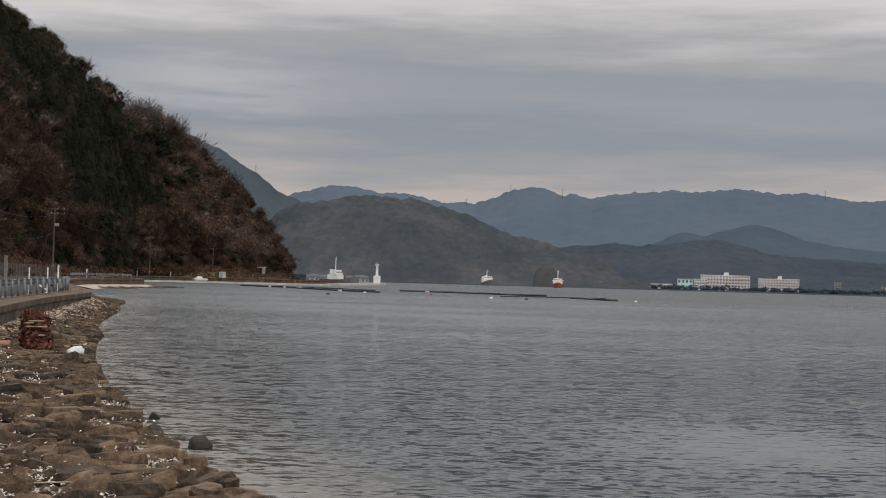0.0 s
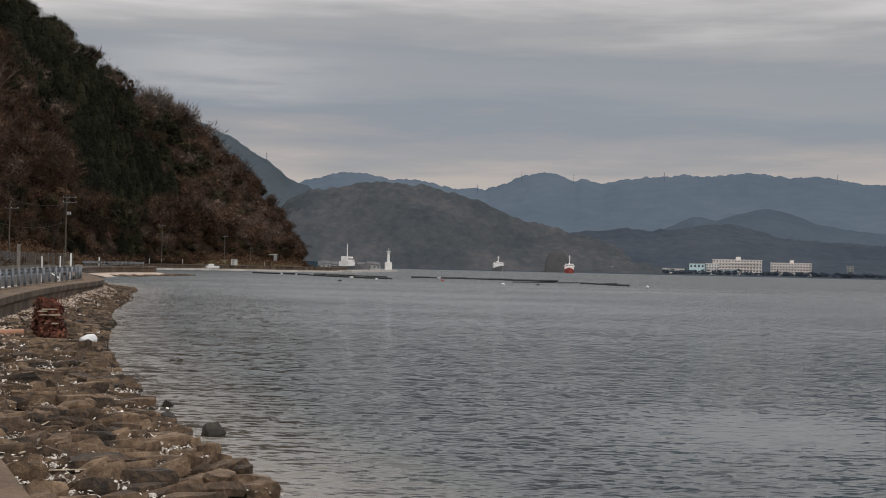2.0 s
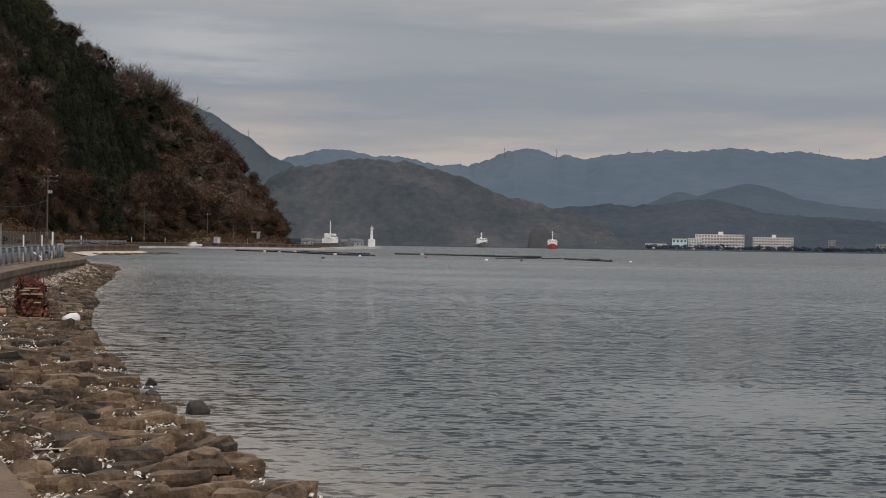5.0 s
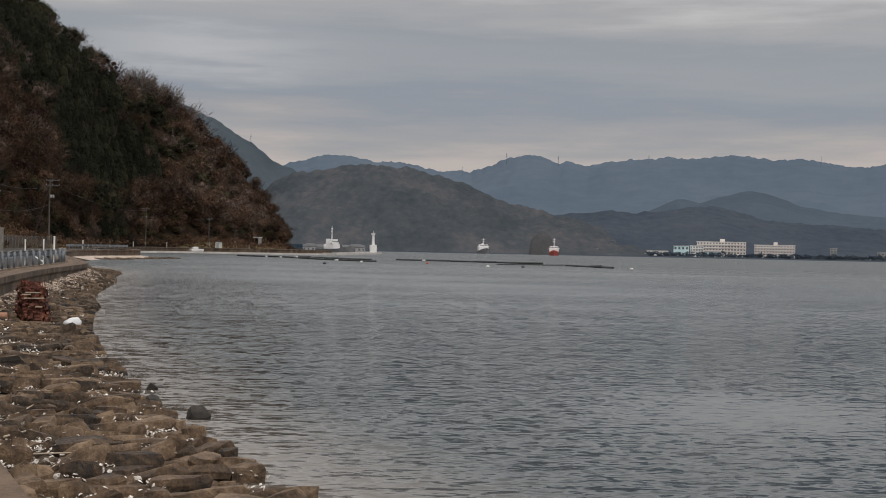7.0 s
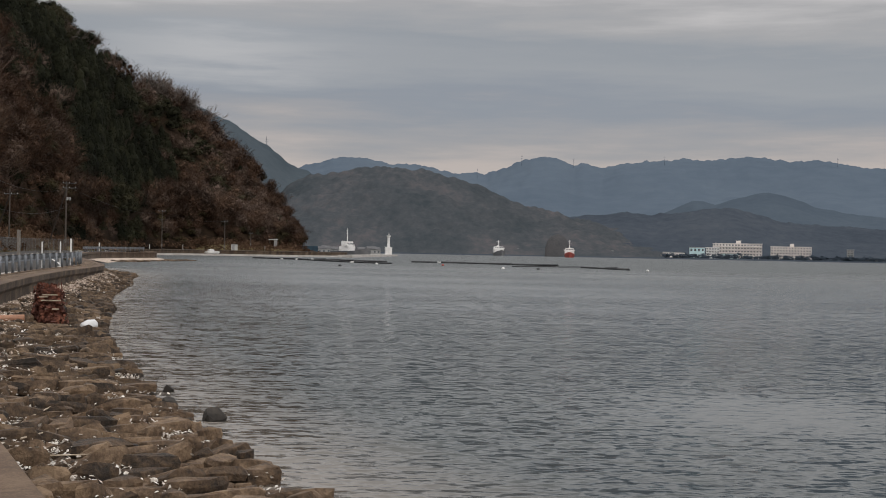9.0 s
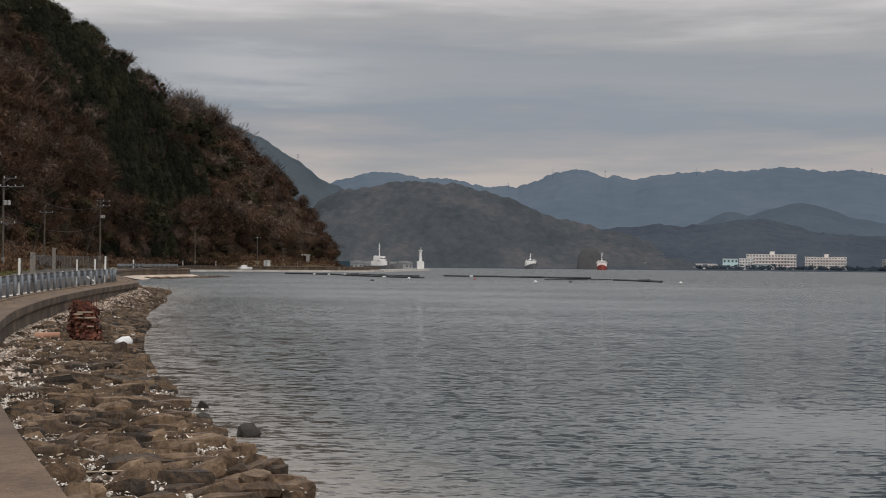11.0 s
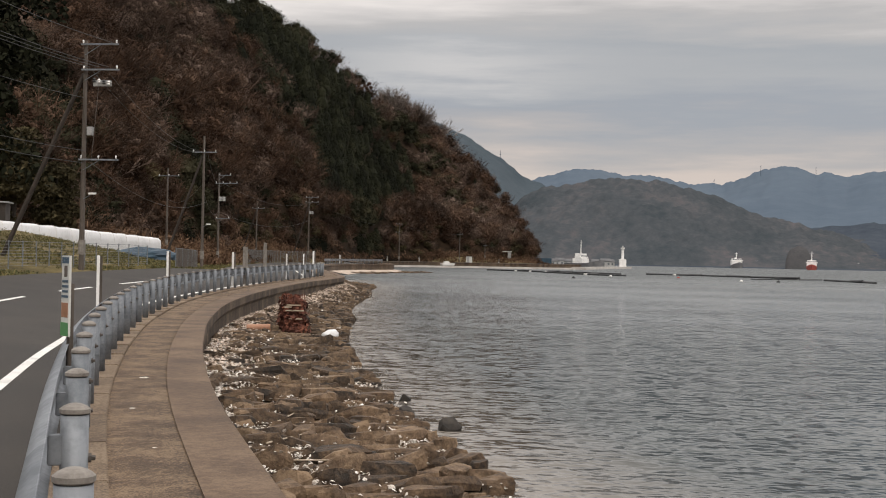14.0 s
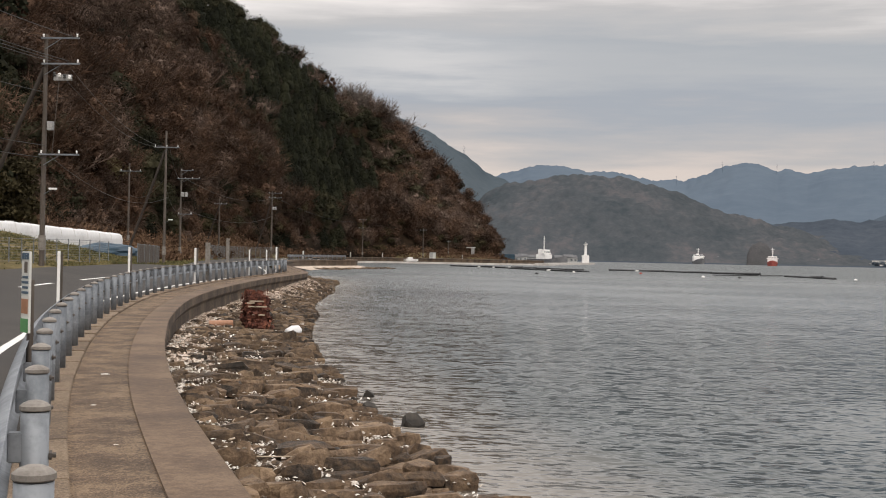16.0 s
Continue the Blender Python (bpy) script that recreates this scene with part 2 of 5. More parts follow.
M["green"] = surface("green_paint", ((0.06, 0.2, 0.075), (0.09, 0.27, 0.1)), 2, 20, 0.5, 0)
M["signwhite"] = surface("sign_face", ((0.5, 0.5, 0.47), (0.62, 0.62, 0.59)), 3, 30, 0.45, 0)
M["signink"] = surface("sign_ink", ((0.03, 0.07, 0.11), (0.06, 0.1, 0.15)), 3, 30, 0.5, 0)
M["roof"] = surface("grey_roof_tiles", ((0.06, 0.06, 0.065), (0.09, 0.09, 0.095), (0.13, 0.13, 0.13)), 0.3, 4, 0.7, 0.2, 0.03)
M["scar"] = surface("bare_rock_slope", ((0.062, 0.064, 0.067), (0.078, 0.077, 0.079), (0.096, 0.093, 0.093)), 0.1, 0.7, 1.0, 0.5, 1.0, spec=0.0)
M["scrub"] = surface("russet_scrub", ((0.05, 0.029, 0.0175), (0.11, 0.065, 0.04), (0.19, 0.122, 0.08)), 0.1, 1.0, 0.95, 0, island=0.3, spec=0.1)
M["quay"] = surface("quay_concrete", ((0.26, 0.238, 0.215), (0.38, 0.35, 0.32), (0.5, 0.47, 0.44)), 0.15, 2, 0.9, 0.3, 0.03)


def water_material():
    m = bpy.data.materials.new("sea_water")
    m.use_nodes = True
    n, l = m.node_tree.nodes, m.node_tree.links
    b = n["Principled BSDF"]
    geo = n.new("ShaderNodeNewGeometry")
    b.inputs["IOR"].default_value = 1.33
    # slopes of the ripples at three sizes, weaker where the water lies calm
    patches = n.new("ShaderNodeTexNoise")
    patches.inputs["Scale"].default_value, patches.inputs["Detail"].default_value = 0.03, 3
    pm = n.new("ShaderNodeMapping")
    pm.inputs["Scale"].default_value = (0.45, 1.0, 1)
    pm.inputs["Rotation"].default_value = (0, 0, radians(-14))
    l.new(geo.outputs["Position"], pm.inputs[0])
    l.new(pm.outputs[0], patches.inputs["Vector"])
    gain = n.new("ShaderNodeMapRange")
    for slot, value in zip((1, 2, 3, 4), (0.4, 0.58, 0.45, 1.25)):
        gain.inputs[slot].default_value = value
    l.new(patches.outputs[0], gain.inputs[0])
    gust = n.new("ShaderNodeAttribute")
    gust.attribute_name = "ruffle"
    more = n.new("ShaderNodeMath")
    l.new(gain.outputs[0], more.inputs[0])
    lull = n.new("ShaderNodeMath")
    lull.operation = "MINIMUM"
    lull.inputs[1].default_value = 0.0
    l.new(gust.outputs["Fac"], lull.inputs[0])
    l.new(lull.outputs[0], more.inputs[1])
    swell = n.new("ShaderNodeMath")
    swell.operation = "MULTIPLY_ADD"
    swell.inputs[1].default_value, swell.inputs[2].default_value = 1.7, 1.0
    l.new(gust.outputs["Fac"], swell.inputs[0])
    tilt = n.new("ShaderNodeVectorMath")
    tilt.operation = "SCALE"
    tilt.inputs[0].default_value = (0.006, -0.05, 0)
    floor_ = n.new("ShaderNodeMath")
    floor_.operation = "MAXIMUM"
    floor_.inputs[1].default_value = 0.28
    l.new(swell.outputs[0], floor_.inputs[0])
    sheen = n.new("ShaderNodeAttribute")
    sheen.attribute_name = "sheen"
    facing = n.new("ShaderNodeMath")
    l.new(floor_.outputs[0], facing.inputs[0])
    l.new(sheen.outputs["Fac"], facing.inputs[1])
    l.new(facing.outputs[0], tilt.inputs["Scale"])
    chop = n.new("ShaderNodeAttribute")
    chop.attribute_name = "chop"
    l.new(chop.outputs["Fac"], b.inputs["Roughness"])
    least = n.new("ShaderNodeMath")
    least.operation = "MAXIMUM"
    least.inputs[1].default_value = 0.2
    l.new(more.outputs[0], least.inputs[0])
    total = None
    for scale, sx, sy, rot, detail, slope in ((1.0, 0.4, 1.25, 7, 2, 0.5), (3.4, 0.42, 1.3, -8, 3, 1.6), (10.0, 0.5, 1.2, 5, 3, 1.7)):
        mp = n.new("ShaderNodeMapping")
        mp.inputs["Rotation"].default_value = (0, 0, radians(rot))
        mp.inputs["Scale"].default_value = (sx, sy, 1)
        t = n.new("ShaderNodeTexNoise")
        t.inputs["Scale"].default_value, t.inputs["Detail"].default_value = scale, detail
        l.new(geo.outputs["Position"], mp.inputs[0])
        l.new(mp.outputs[0], t.inputs["Vector"])
        mid = n.new("ShaderNodeVectorMath")
        mid.operation = "SUBTRACT"
        mid.inputs[1].default_value = (0.5, 0.5, 0.5)
        l.new(t.outputs["Color"], mid.inputs[0])
        amp = n.new("ShaderNodeVectorMath")
        amp.operation = "MULTIPLY"
        amp.inputs[1].default_value = (slope * 1.25, slope, 0)
        l.new(mid.outputs[0], amp.inputs[0])
        if total:
            add = n.new("ShaderNodeVectorMath")
            l.new(total, add.inputs[0])
            l.new(amp.outputs[0], add.inputs[1])
            total = add.outputs[0]
        else:
            rise_up = n.new("ShaderNodeVectorMath")
            rise_up.operation = "SCALE"
            l.new(amp.outputs[0], rise_up.inputs[0])
            l.new(floor_.outputs[0], rise_up.inputs["Scale"])
            total = rise_up.outputs[0]
    weak = n.new("ShaderNodeVectorMath")
    weak.operation = "SCALE"
    lean = n.new("ShaderNodeVectorMath")
    l.new(total, weak.inputs[0])
    l.new(least.outputs[0], weak.inputs["Scale"])
    l.new(tilt.outputs[0], lean.inputs[1])
    l.new(weak.outputs[0], lean.inputs[0])
    up = n.new("ShaderNodeVectorMath")
    up.inputs[1].default_value = (0, 0, 1)
    l.new(lean.outputs[0], up.inputs[0])
    unit = n.new("ShaderNodeVectorMath")
    unit.operation = "NORMALIZE"
    l.new(up.outputs[0], unit.inputs[0])
    l.new(unit.outputs[0], b.inputs["Normal"])
    calm = n.new("ShaderNodeTexNoise")
    calm.inputs["Scale"].default_value = 0.035
    calm.inputs["Detail"].default_value = 3
    l.new(geo.outputs["Position"], calm.inputs["Vector"])
    ramp = n.new("ShaderNodeValToRGB")
    ramp.color_ramp.elements[0].position, ramp.color_ramp.elements[1].position = 0.4, 0.62
    ramp.color_ramp.elements[0].color = (0.033, 0.041, 0.041, 1)
    ramp.color_ramp.elements[1].color = (0.052, 0.062, 0.061, 1)
    l.new(calm.outputs[0], ramp.inputs[0])
    silt = n.new("ShaderNodeAttribute")
    silt.attribute_name = "shallow"
    mix = n.new("ShaderNodeMix")
    mix.data_type = "RGBA"
    mix.inputs[7].default_value = (0.17, 0.148, 0.124, 1)
    l.new(silt.outputs["Fac"], mix.inputs[0])
    l.new(ramp.outputs[0], mix.inputs[6])
    l.new(mix.outputs[2], b.inputs["Base Color"])
    return m


M["water"] = water_material()

# ---------------------------------------------------------------- building helpers
def sheet(name, verts, faces, material, parent=None, smooth=False):
    """One mesh object from arrays of corners and faces."""
    me = bpy.data.meshes.new(name)
    me.from_pydata([tuple(v) for v in verts], [], [tuple(int(i) for i in f) for f in faces])
    me.materials.append(M[material])
    if smooth:
        me.polygons.foreach_set("use_smooth", [True] * len(me.polygons))
    me.update()
    ob = new(name, me)
    ob.parent = parent
    return ob


def part(name, bm, material, parent=None, label="", smooth=False):
    """Links a bmesh as one mesh object under a thing or a part."""
    me = bpy.data.meshes.new(name)
    bmesh.ops.recalc_face_normals(bm, faces=bm.faces)
    bm.to_mesh(me)
    bm.free()
    me.materials.append(M[material])
    if smooth:
        me.polygons.foreach_set("use_smooth", [True] * len(me.polygons))
    ob = new(name, me)
    ob.parent = parent
    if label:
        ob["label"] = label
    return ob


def thing(name, x, y, z, label, category, group="", turn=0, kind=""):
    e = new(name)
    e.empty_display_size = 0.2
    e.matrix_basis = pose(x, y, z, 0, 0, turn)
    return tagged(e, label, category, group, kind)


def box(sx, sy, sz, x=0, y=0, z=0, bevel=0.0, turn=0.0, bm=None, top=1.0):
    """A block standing with its foot at z; top narrows its upper face."""
    bm = bm or bmesh.new()
    r = bmesh.ops.create_cube(bm, size=1)["verts"]
    for v in r:
        if v.co.z > 0:
            v.co.x, v.co.y = v.co.x * top, v.co.y * top
        v.co = Vector((v.co.x * sx, v.co.y * sy, (v.co.z + 0.5) * sz))
    if bevel:
        ed = list({e for v in r for e in v.link_edges})
        r = list({v for f in bmesh.ops.bevel(bm, geom=ed, offset=bevel, segments=2, affect="EDGES")["faces"] for v in f.verts} | {v for v in r if v.is_valid})
    bmesh.ops.transform(bm, matrix=pose(x, y, z, 0, 0, turn), verts=r)
    return bm


def tube(a, b, r1, r2=None, seg=10, bm=None):
    """A round bar from a to b."""
    bm = bm or bmesh.new()
    a, b = Vector(a), Vector(b)
    d = b - a
    m = Matrix.Translation((a + b) / 2) @ d.to_track_quat("Z", "Y").to_matrix().to_4x4()
    bmesh.ops.create_cone(bm, cap_ends=True, segments=seg, radius1=r1, radius2=r1 if r2 is None else r2, depth=d.length, matrix=m)
    return bm


def lathe(profile, seg=16, bm=None, x=0, y=0, z=0):
    """A body of revolution from (radius, height) pairs."""
    bm = bm or bmesh.new()
    rings = []
    for r, h in profile:
        rings.append([bm.verts.new((x + r * math.cos(2 * math.pi * k / seg), y + r * math.sin(2 * math.pi * k / seg), z + h)) for k in range(seg)])
    for p, q in zip(rings, rings[1:]):
        for k in range(seg):
            bm.faces.new((p[k], p[(k + 1) % seg], q[(k + 1) % seg], q[k]))
    bm.faces.new(rings[0][::-1])
    bm.faces.new(rings[-1])
    return bm


def grid_faces(rows, cols):
    i = np.arange(rows * cols).reshape(rows, cols)
    return np.stack([i[:-1, :-1], i[:-1, 1:], i[1:, 1:], i[1:, :-1]], -1).reshape(-1, 4)


def wobble(x, y, scale, seed=0.0):
    return noise.fractal(Vector((x * scale, y * scale, seed)), 1.0, 2.0, 4)


# ---------------------------------------------------------------- the coast line: the guard rail's foot
KNOTS = ((31, -64), (15.5, -32), (7, -15), (3.6, -7.4), (0, 0), (-2.18, 4.31), (-4.15, 8.23), (-6.47, 13.06), (-8.48, 17.59), (-10.7, 23.0), (-13.53, 30.58), (-16.85, 41.05),
         (-19.93, 53.94), (-22.8, 69), (-25.3, 86), (-28.6, 97), (-33, 110), (-39, 128), (-46, 150), (-53.5, 178), (-59.5, 203), (-62, 220), (-60.8, 235), (-59.3, 247),
         (-64, 262), (-78, 292), (-91, 340), (-96, 385), (-91, 415), (-83, 430), (-73, 439), (-60, 449), (-49, 463), (-41, 482))


def glide(knots, step=0.5):
    k = np.array(knots, float)
    k = np.vstack([2 * k[0] - k[1], k, 2 * k[-1] - k[-2]])
    out = []
    for a, b, c, d in zip(k, k[1:], k[2:], k[3:]):
        for t in np.linspace(0, 1, 24, endpoint=False):
            out.append(0.5 * (2 * b + (c - a) * t + (2 * a - 5 * b + 4 * c - d) * t ** 2 + (3 * b - a - 3 * c + d) * t ** 3))
    out = np.array(out + [k[-2]])
    s = np.concatenate([[0], np.cumsum(np.hypot(*np.diff(out, axis=0).T))])
    n = np.arange(0, s[-1], step)
    return n, np.stack([np.interp(n, s, out[:, 0]), np.interp(n, s, out[:, 1])], -1)


COAST_S, COAST = glide(KNOTS)
COAST_S = COAST_S - COAST_S[np.argmin(np.hypot(COAST[:, 0], COAST[:, 1]))]
TAN = np.gradient(COAST, axis=0)
TAN = TAN / np.hypot(TAN[:, 0], TAN[:, 1])[:, None]
LEFT = np.stack([-TAN[:, 1], TAN[:, 0]], -1)
S_MIN, S_MAX = float(COAST_S[0]), float(COAST_S[-1])


def on_coast(s, u=0.0):
    """The place u metres inland of the rail's foot, s metres along it, and the heading in degrees."""
    p = [float(np.interp(s, COAST_S, COAST[:, k])) + u * float(np.interp(s, COAST_S, LEFT[:, k])) for k in (0, 1)]
    tx, ty = [float(np.interp(s, COAST_S, TAN[:, k])) for k in (0, 1)]
    return p[0], p[1], math.degrees(math.atan2(ty, tx))


def rise(s):
    return float(np.interp(s, (0, 20, 32, 41, 55, 105, 160, 420), (0, 0, 0.07, 0.115, 0.19, 0.37, 0.45, 0.75)))


WALK_Z = 1.8


def crest_u(s):
    return -float(np.interp(s, (0, 9, 20, 28, 45, 80), (1.42, 1.45, 1.51, 1.56, 1.6, 1.62)))


def road_z(s, u):
    return 1.65 + 0.1 * (u - 1.3) * float(np.interp(s, (0, 80, 110), (1, 1, 0.3))) + rise(s)


def strip(name, section, s0, s1, step, material, parent=None, smooth=False):
    """A band along the coast; section(s) gives its (u, z) pairs."""
    ss = np.arange(s0, s1 + step * 0.5, step)
    verts = []
    for s in ss:
        for u, z in section(s):
            x, y, _ = on_coast(s, u)
            verts.append((x, y, z))
    return sheet(name, verts, grid_faces(len(ss), len(section(s0))), material, parent, smooth)


# ---------------------------------------------------------------- land and sea
def signed_offset(x, y):
    d = np.hypot(COAST[None, :, 0] - x[:, None], COAST[None, :, 1] - y[:, None])
    i = d.argmin(1)
    side = (x - COAST[i, 0]) * LEFT[i, 0] + (y - COAST[i, 1]) * LEFT[i, 1]
    return COAST_S[i], np.sign(side) * d[np.arange(len(x)), i]


def beach_width(s):
    return float(np.interp(s, (0, 15, 18, 22, 28, 38, 45, 57, 65, 78, 88, 100, 111, 118, 135, 200, 230, 250, 270), (3.5, 3.5, 3.6, 3.6, 3.85, 3.95, 4.05, 4.0, 3.3, 2.5, 1.8, 2.2, 3.3, 4.3, 5.0, 6.0, 5.0, 4.0, 1.0)))


def build_ground():
    gx, gy = np.arange(-215, 61, 2.5), np.arange(-90, 600, 2.5)
    X, Y = np.meshgrid(gx, gy)
    X, Y = X.ravel(), Y.ravel()
    S, U = signed_offset(X, Y)
    Z = np.zeros(len(X))
    for i, (s, u) in enumerate(zip(S, U)):
        lump = wobble(X[i], Y[i], 0.11)
        base = road_z(s, 8.0)
        if Y[i] > 484 and X[i] > -50:
            Z[i] = -4
        elif u > 8:
            Z[i] = base - 0.1 + np.interp(u, (8, 11, 22, 30, 60, 140), (0, 0.05, 2.5, 3.2, 5.4, 12)) * float(np.interp(Y[i], (450, 510), (1, 0.0))) - float(np.interp(Y[i], (470, 540), (0, 1.2))) + 0.35 * lump * min(1, (u - 8) / 4)
        elif u > -2.5:
            Z[i] = 0.4
        else:
            Z[i] = max(-4, 0.6 - 0.35 * (-u - 1.5))
    g = sheet("ground", np.stack([X, Y, Z], -1), grid_faces(len(gy), len(gx)), "soil", smooth=True)
    tagged(g, "dry winter grass and bare soil behind the road", "ground", kind="structure")


build_ground()


def build_sea():
    th = np.radians(np.arange(-75, 286, 1.5))
    rr = np.concatenate([np.arange(0.3, 160, 2.0), np.geomspace(160, 4900, 40)])
    R, A = np.meshgrid(rr, th, indexing="ij")
    X, Y = (R * np.cos(A)).ravel(), (R * np.sin(A)).ravel()
    ob = sheet("water", np.stack([X, Y, 0 * X + WATER], -1), grid_faces(len(rr), len(th)), "water", smooth=True)
    near = np.hypot(X, Y) < 160
    shallow = np.zeros(len(X))
    S, U = signed_offset(X[near], Y[near])
    shallow[near] = [max(0.0, min(1.0, 1 - (-u - 1.3 - beach_width(s)) / 3.2)) if u < 0 else 1.0 for s, u in zip(S, U)]
    at = ob.data.attributes.new("shallow", "FLOAT", "POINT")
    at.data.foreach_set("value", shallow)
    # gusts ruffle some stretches (az, distance, spreads) and leave others calm
    az, d = np.degrees(np.arctan2(X, Y)), np.hypot(X, Y)
    uneven = np.array([wobble(x, y, 0.045, 14.0) for x, y in zip(X * 0.4, Y)])
    ruffle = np.zeros(len(X))
    for a0, sa, d0, sd, amount in ((-10, 6, 34, 11, 0.25), (-13, 6, 80, 24, 0.2), (-3, 5, 21, 4, 0.3), (-6, 6, 52, 10, 0.2), (14, 7, 23.5, 4.5, -0.9)):
        ruffle += amount * np.exp(-((az - a0) / sa) ** 2 - ((d - d0) / sd + uneven * 0.8) ** 2)
    ruffle += 0.55 * np.clip((d - 90) / 160, 0, 1)
    # smooth stretches that catch the high sky, and short chop farther out in the bay
    sheen = 1.1 * np.exp(-(((az - 14 + (d - 23) * 0.5)) / 7.5) ** 4 - ((d - 23.5) / 4.2 + uneven * 0.7) ** 4) + 1.4 * np.clip((d - 50) / 70, 0, 1) * np.clip((az + 9) / 8, 0, 1)
    sheen -= 1.15 * np.exp(-((az + 10) / 6) ** 2 - ((d - 34) / 11 + uneven * 0.6) ** 2) + 0.95 * np.exp(-((az + 13) / 6) ** 2 - ((d - 80) / 24 + uneven * 0.6) ** 2)
    ob.data.attributes.new("sheen", "FLOAT", "POINT").data.foreach_set("value", sheen)
    ob.data.attributes.new("chop", "FLOAT", "POINT").data.foreach_set("value", 0.08 + 0.3 * np.clip((d - 50) / 220, 0, 1))
    at = ob.data.attributes.new("ruffle", "FLOAT", "POINT")
    at.data.foreach_set("value", ruffle)
    tagged(ob, "rippled grey-green sea water in a calm bay", "water", kind="structure")


build_sea()

road = strip("road", lambda s: ((0.2, road_z(s, 0.2)), (1.3, road_z(s, 1.3)), (4.5, road_z(s, 4.5)), (8.1, road_z(s, 8.1)), (8.3, 0.5)), S_MIN, S_MAX, 1.0, "asphalt")
tagged(road, "banked grey asphalt coast road with worn surface", "road", kind="structure")
for u0, s0, s1 in [(1.3, S_MIN, S_MAX)] + [(4.5, s, s + 5) for s in np.arange(-14, 260, 10)]:
    line = strip("road_marking", lambda s: ((u0 - 0.075, road_z(s, u0 - 0.075) + 0.005), (u0 + 0.075, road_z(s, u0 + 0.075) + 0.005)), s0, s1, 1.0, "roadpaint")
    tagged(line, "worn white painted line on the asphalt road", "road marking", kind="structure")

W_END = S_MAX - 1.0


def walk_section(s):
    z, c = WALK_Z + rise(s), crest_u(s)
    return ((0.2, z - 0.02), (-0.24, z - 0.02), (c + 0.59, z - 0.01), (c + 0.59, z - 0.02), (c + 0.575, z - 0.02), (c + 0.575, z), (c + 0.02, z), (c, z - 0.02))


walkway = strip("walkway", lambda s: walk_section(s)[:5], S_MIN, W_END, 0.5, "concrete", None, True)
tagged(strip("wall_crest", lambda s: walk_section(s)[4:], S_MIN, W_END, 0.5, "crest"), "smooth brown concrete crest along the sea wall", "sea wall", kind="structure")
tagged(walkway, "stained concrete walkway on top of the sea wall", "walkway", kind="structure")


def wall_section(s):
    z, c = WALK_Z + rise(s), crest_u(s)
    return ((c, z - 0.02), (c + 0.005, z - 0.28), (c + 0.11, z - 0.42), (c + 0.1, z - 0.95), (c - 0.04, -0.6))


wall = strip("sea_wall", wall_section, S_MIN, W_END, 0.5, "wall")
tagged(wall, "brown stained concrete sea wall with an overhanging crest", "sea wall", kind="structure")

# ---------------------------------------------------------------- hills
def polar(az, dist, z=0.0):
    a = math.radians(az)
    return dist * math.sin(a), dist * math.cos(a), z


RIDGE_AZ = (-75, -45, -32, -27, -23, -20.3, -18.6, -17.4, -16, -14.5, -13.5, -11.9, -10.9, -9.33, -8.3, -7.5, -7.0, -6.6)
RIDGE_EL = (12, 14, 13.3, 12.3, 11.6, 10.65, 10.1, 9.3, 8.35, 7.3, 6.7, 5.85, 5.0, 3.85, 2.7, 1.65, 0.85, 0.25)
RIDGE_D = (150, 200, 260, 310, 350, 380, 400, 425, 465, 510, 535, 552, 558, 556, 548, 538, 530, 522)
FOOT_AZ = (-75, -45, -32, -27, -23, -20, -16, -14, -13, -10, -8, -6.6)
FOOT_D = (70, 90, 120, 142, 190, 235, 310, 415, 440, 472, 480, 484)


def hill_at(az, f):
    """The near hill's slope: f runs from its foot (0) over the ridge (1) to its far side (2)."""
    r0, r1 = float(np.interp(az, FOOT_AZ, FOOT_D)), float(np.interp(az, RIDGE_AZ, RIDGE_D))
    top = EYE_Z + r1 * math.tan(math.radians(float(np.interp(az, RIDGE_AZ, RIDGE_EL))))
    d = r0 + (r1 - r0) * f
    x, y, _ = polar(az, d)
    low = 4.0
    z = low + (top - low) * (f ** 0.88 if f < 1 else math.cos((f - 1) * 1.3))
    z += (wobble(x, y, 0.02, 3.0) * 5 + wobble(x, y, 0.07, 5.0) * 2) * min(1, max(0, (top - low) / 25)) * min(1, f * 3)
    return x, y, max(z, -2)


def build_hill():
    azs, fs = np.arange(-75, -6.5, 0.5), np.linspace(-0.06, 1.8, 42)
    verts = [hill_at(a, f) if f >= 0 else (*polar(a, float(np.interp(a, FOOT_AZ, FOOT_D)) - 8)[:2], 2.0) for a in azs for f in fs]
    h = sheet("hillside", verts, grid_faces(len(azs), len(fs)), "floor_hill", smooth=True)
    tagged(h, "steep wooded hillside above the coast road", "hill", kind="structure")


build_hill()


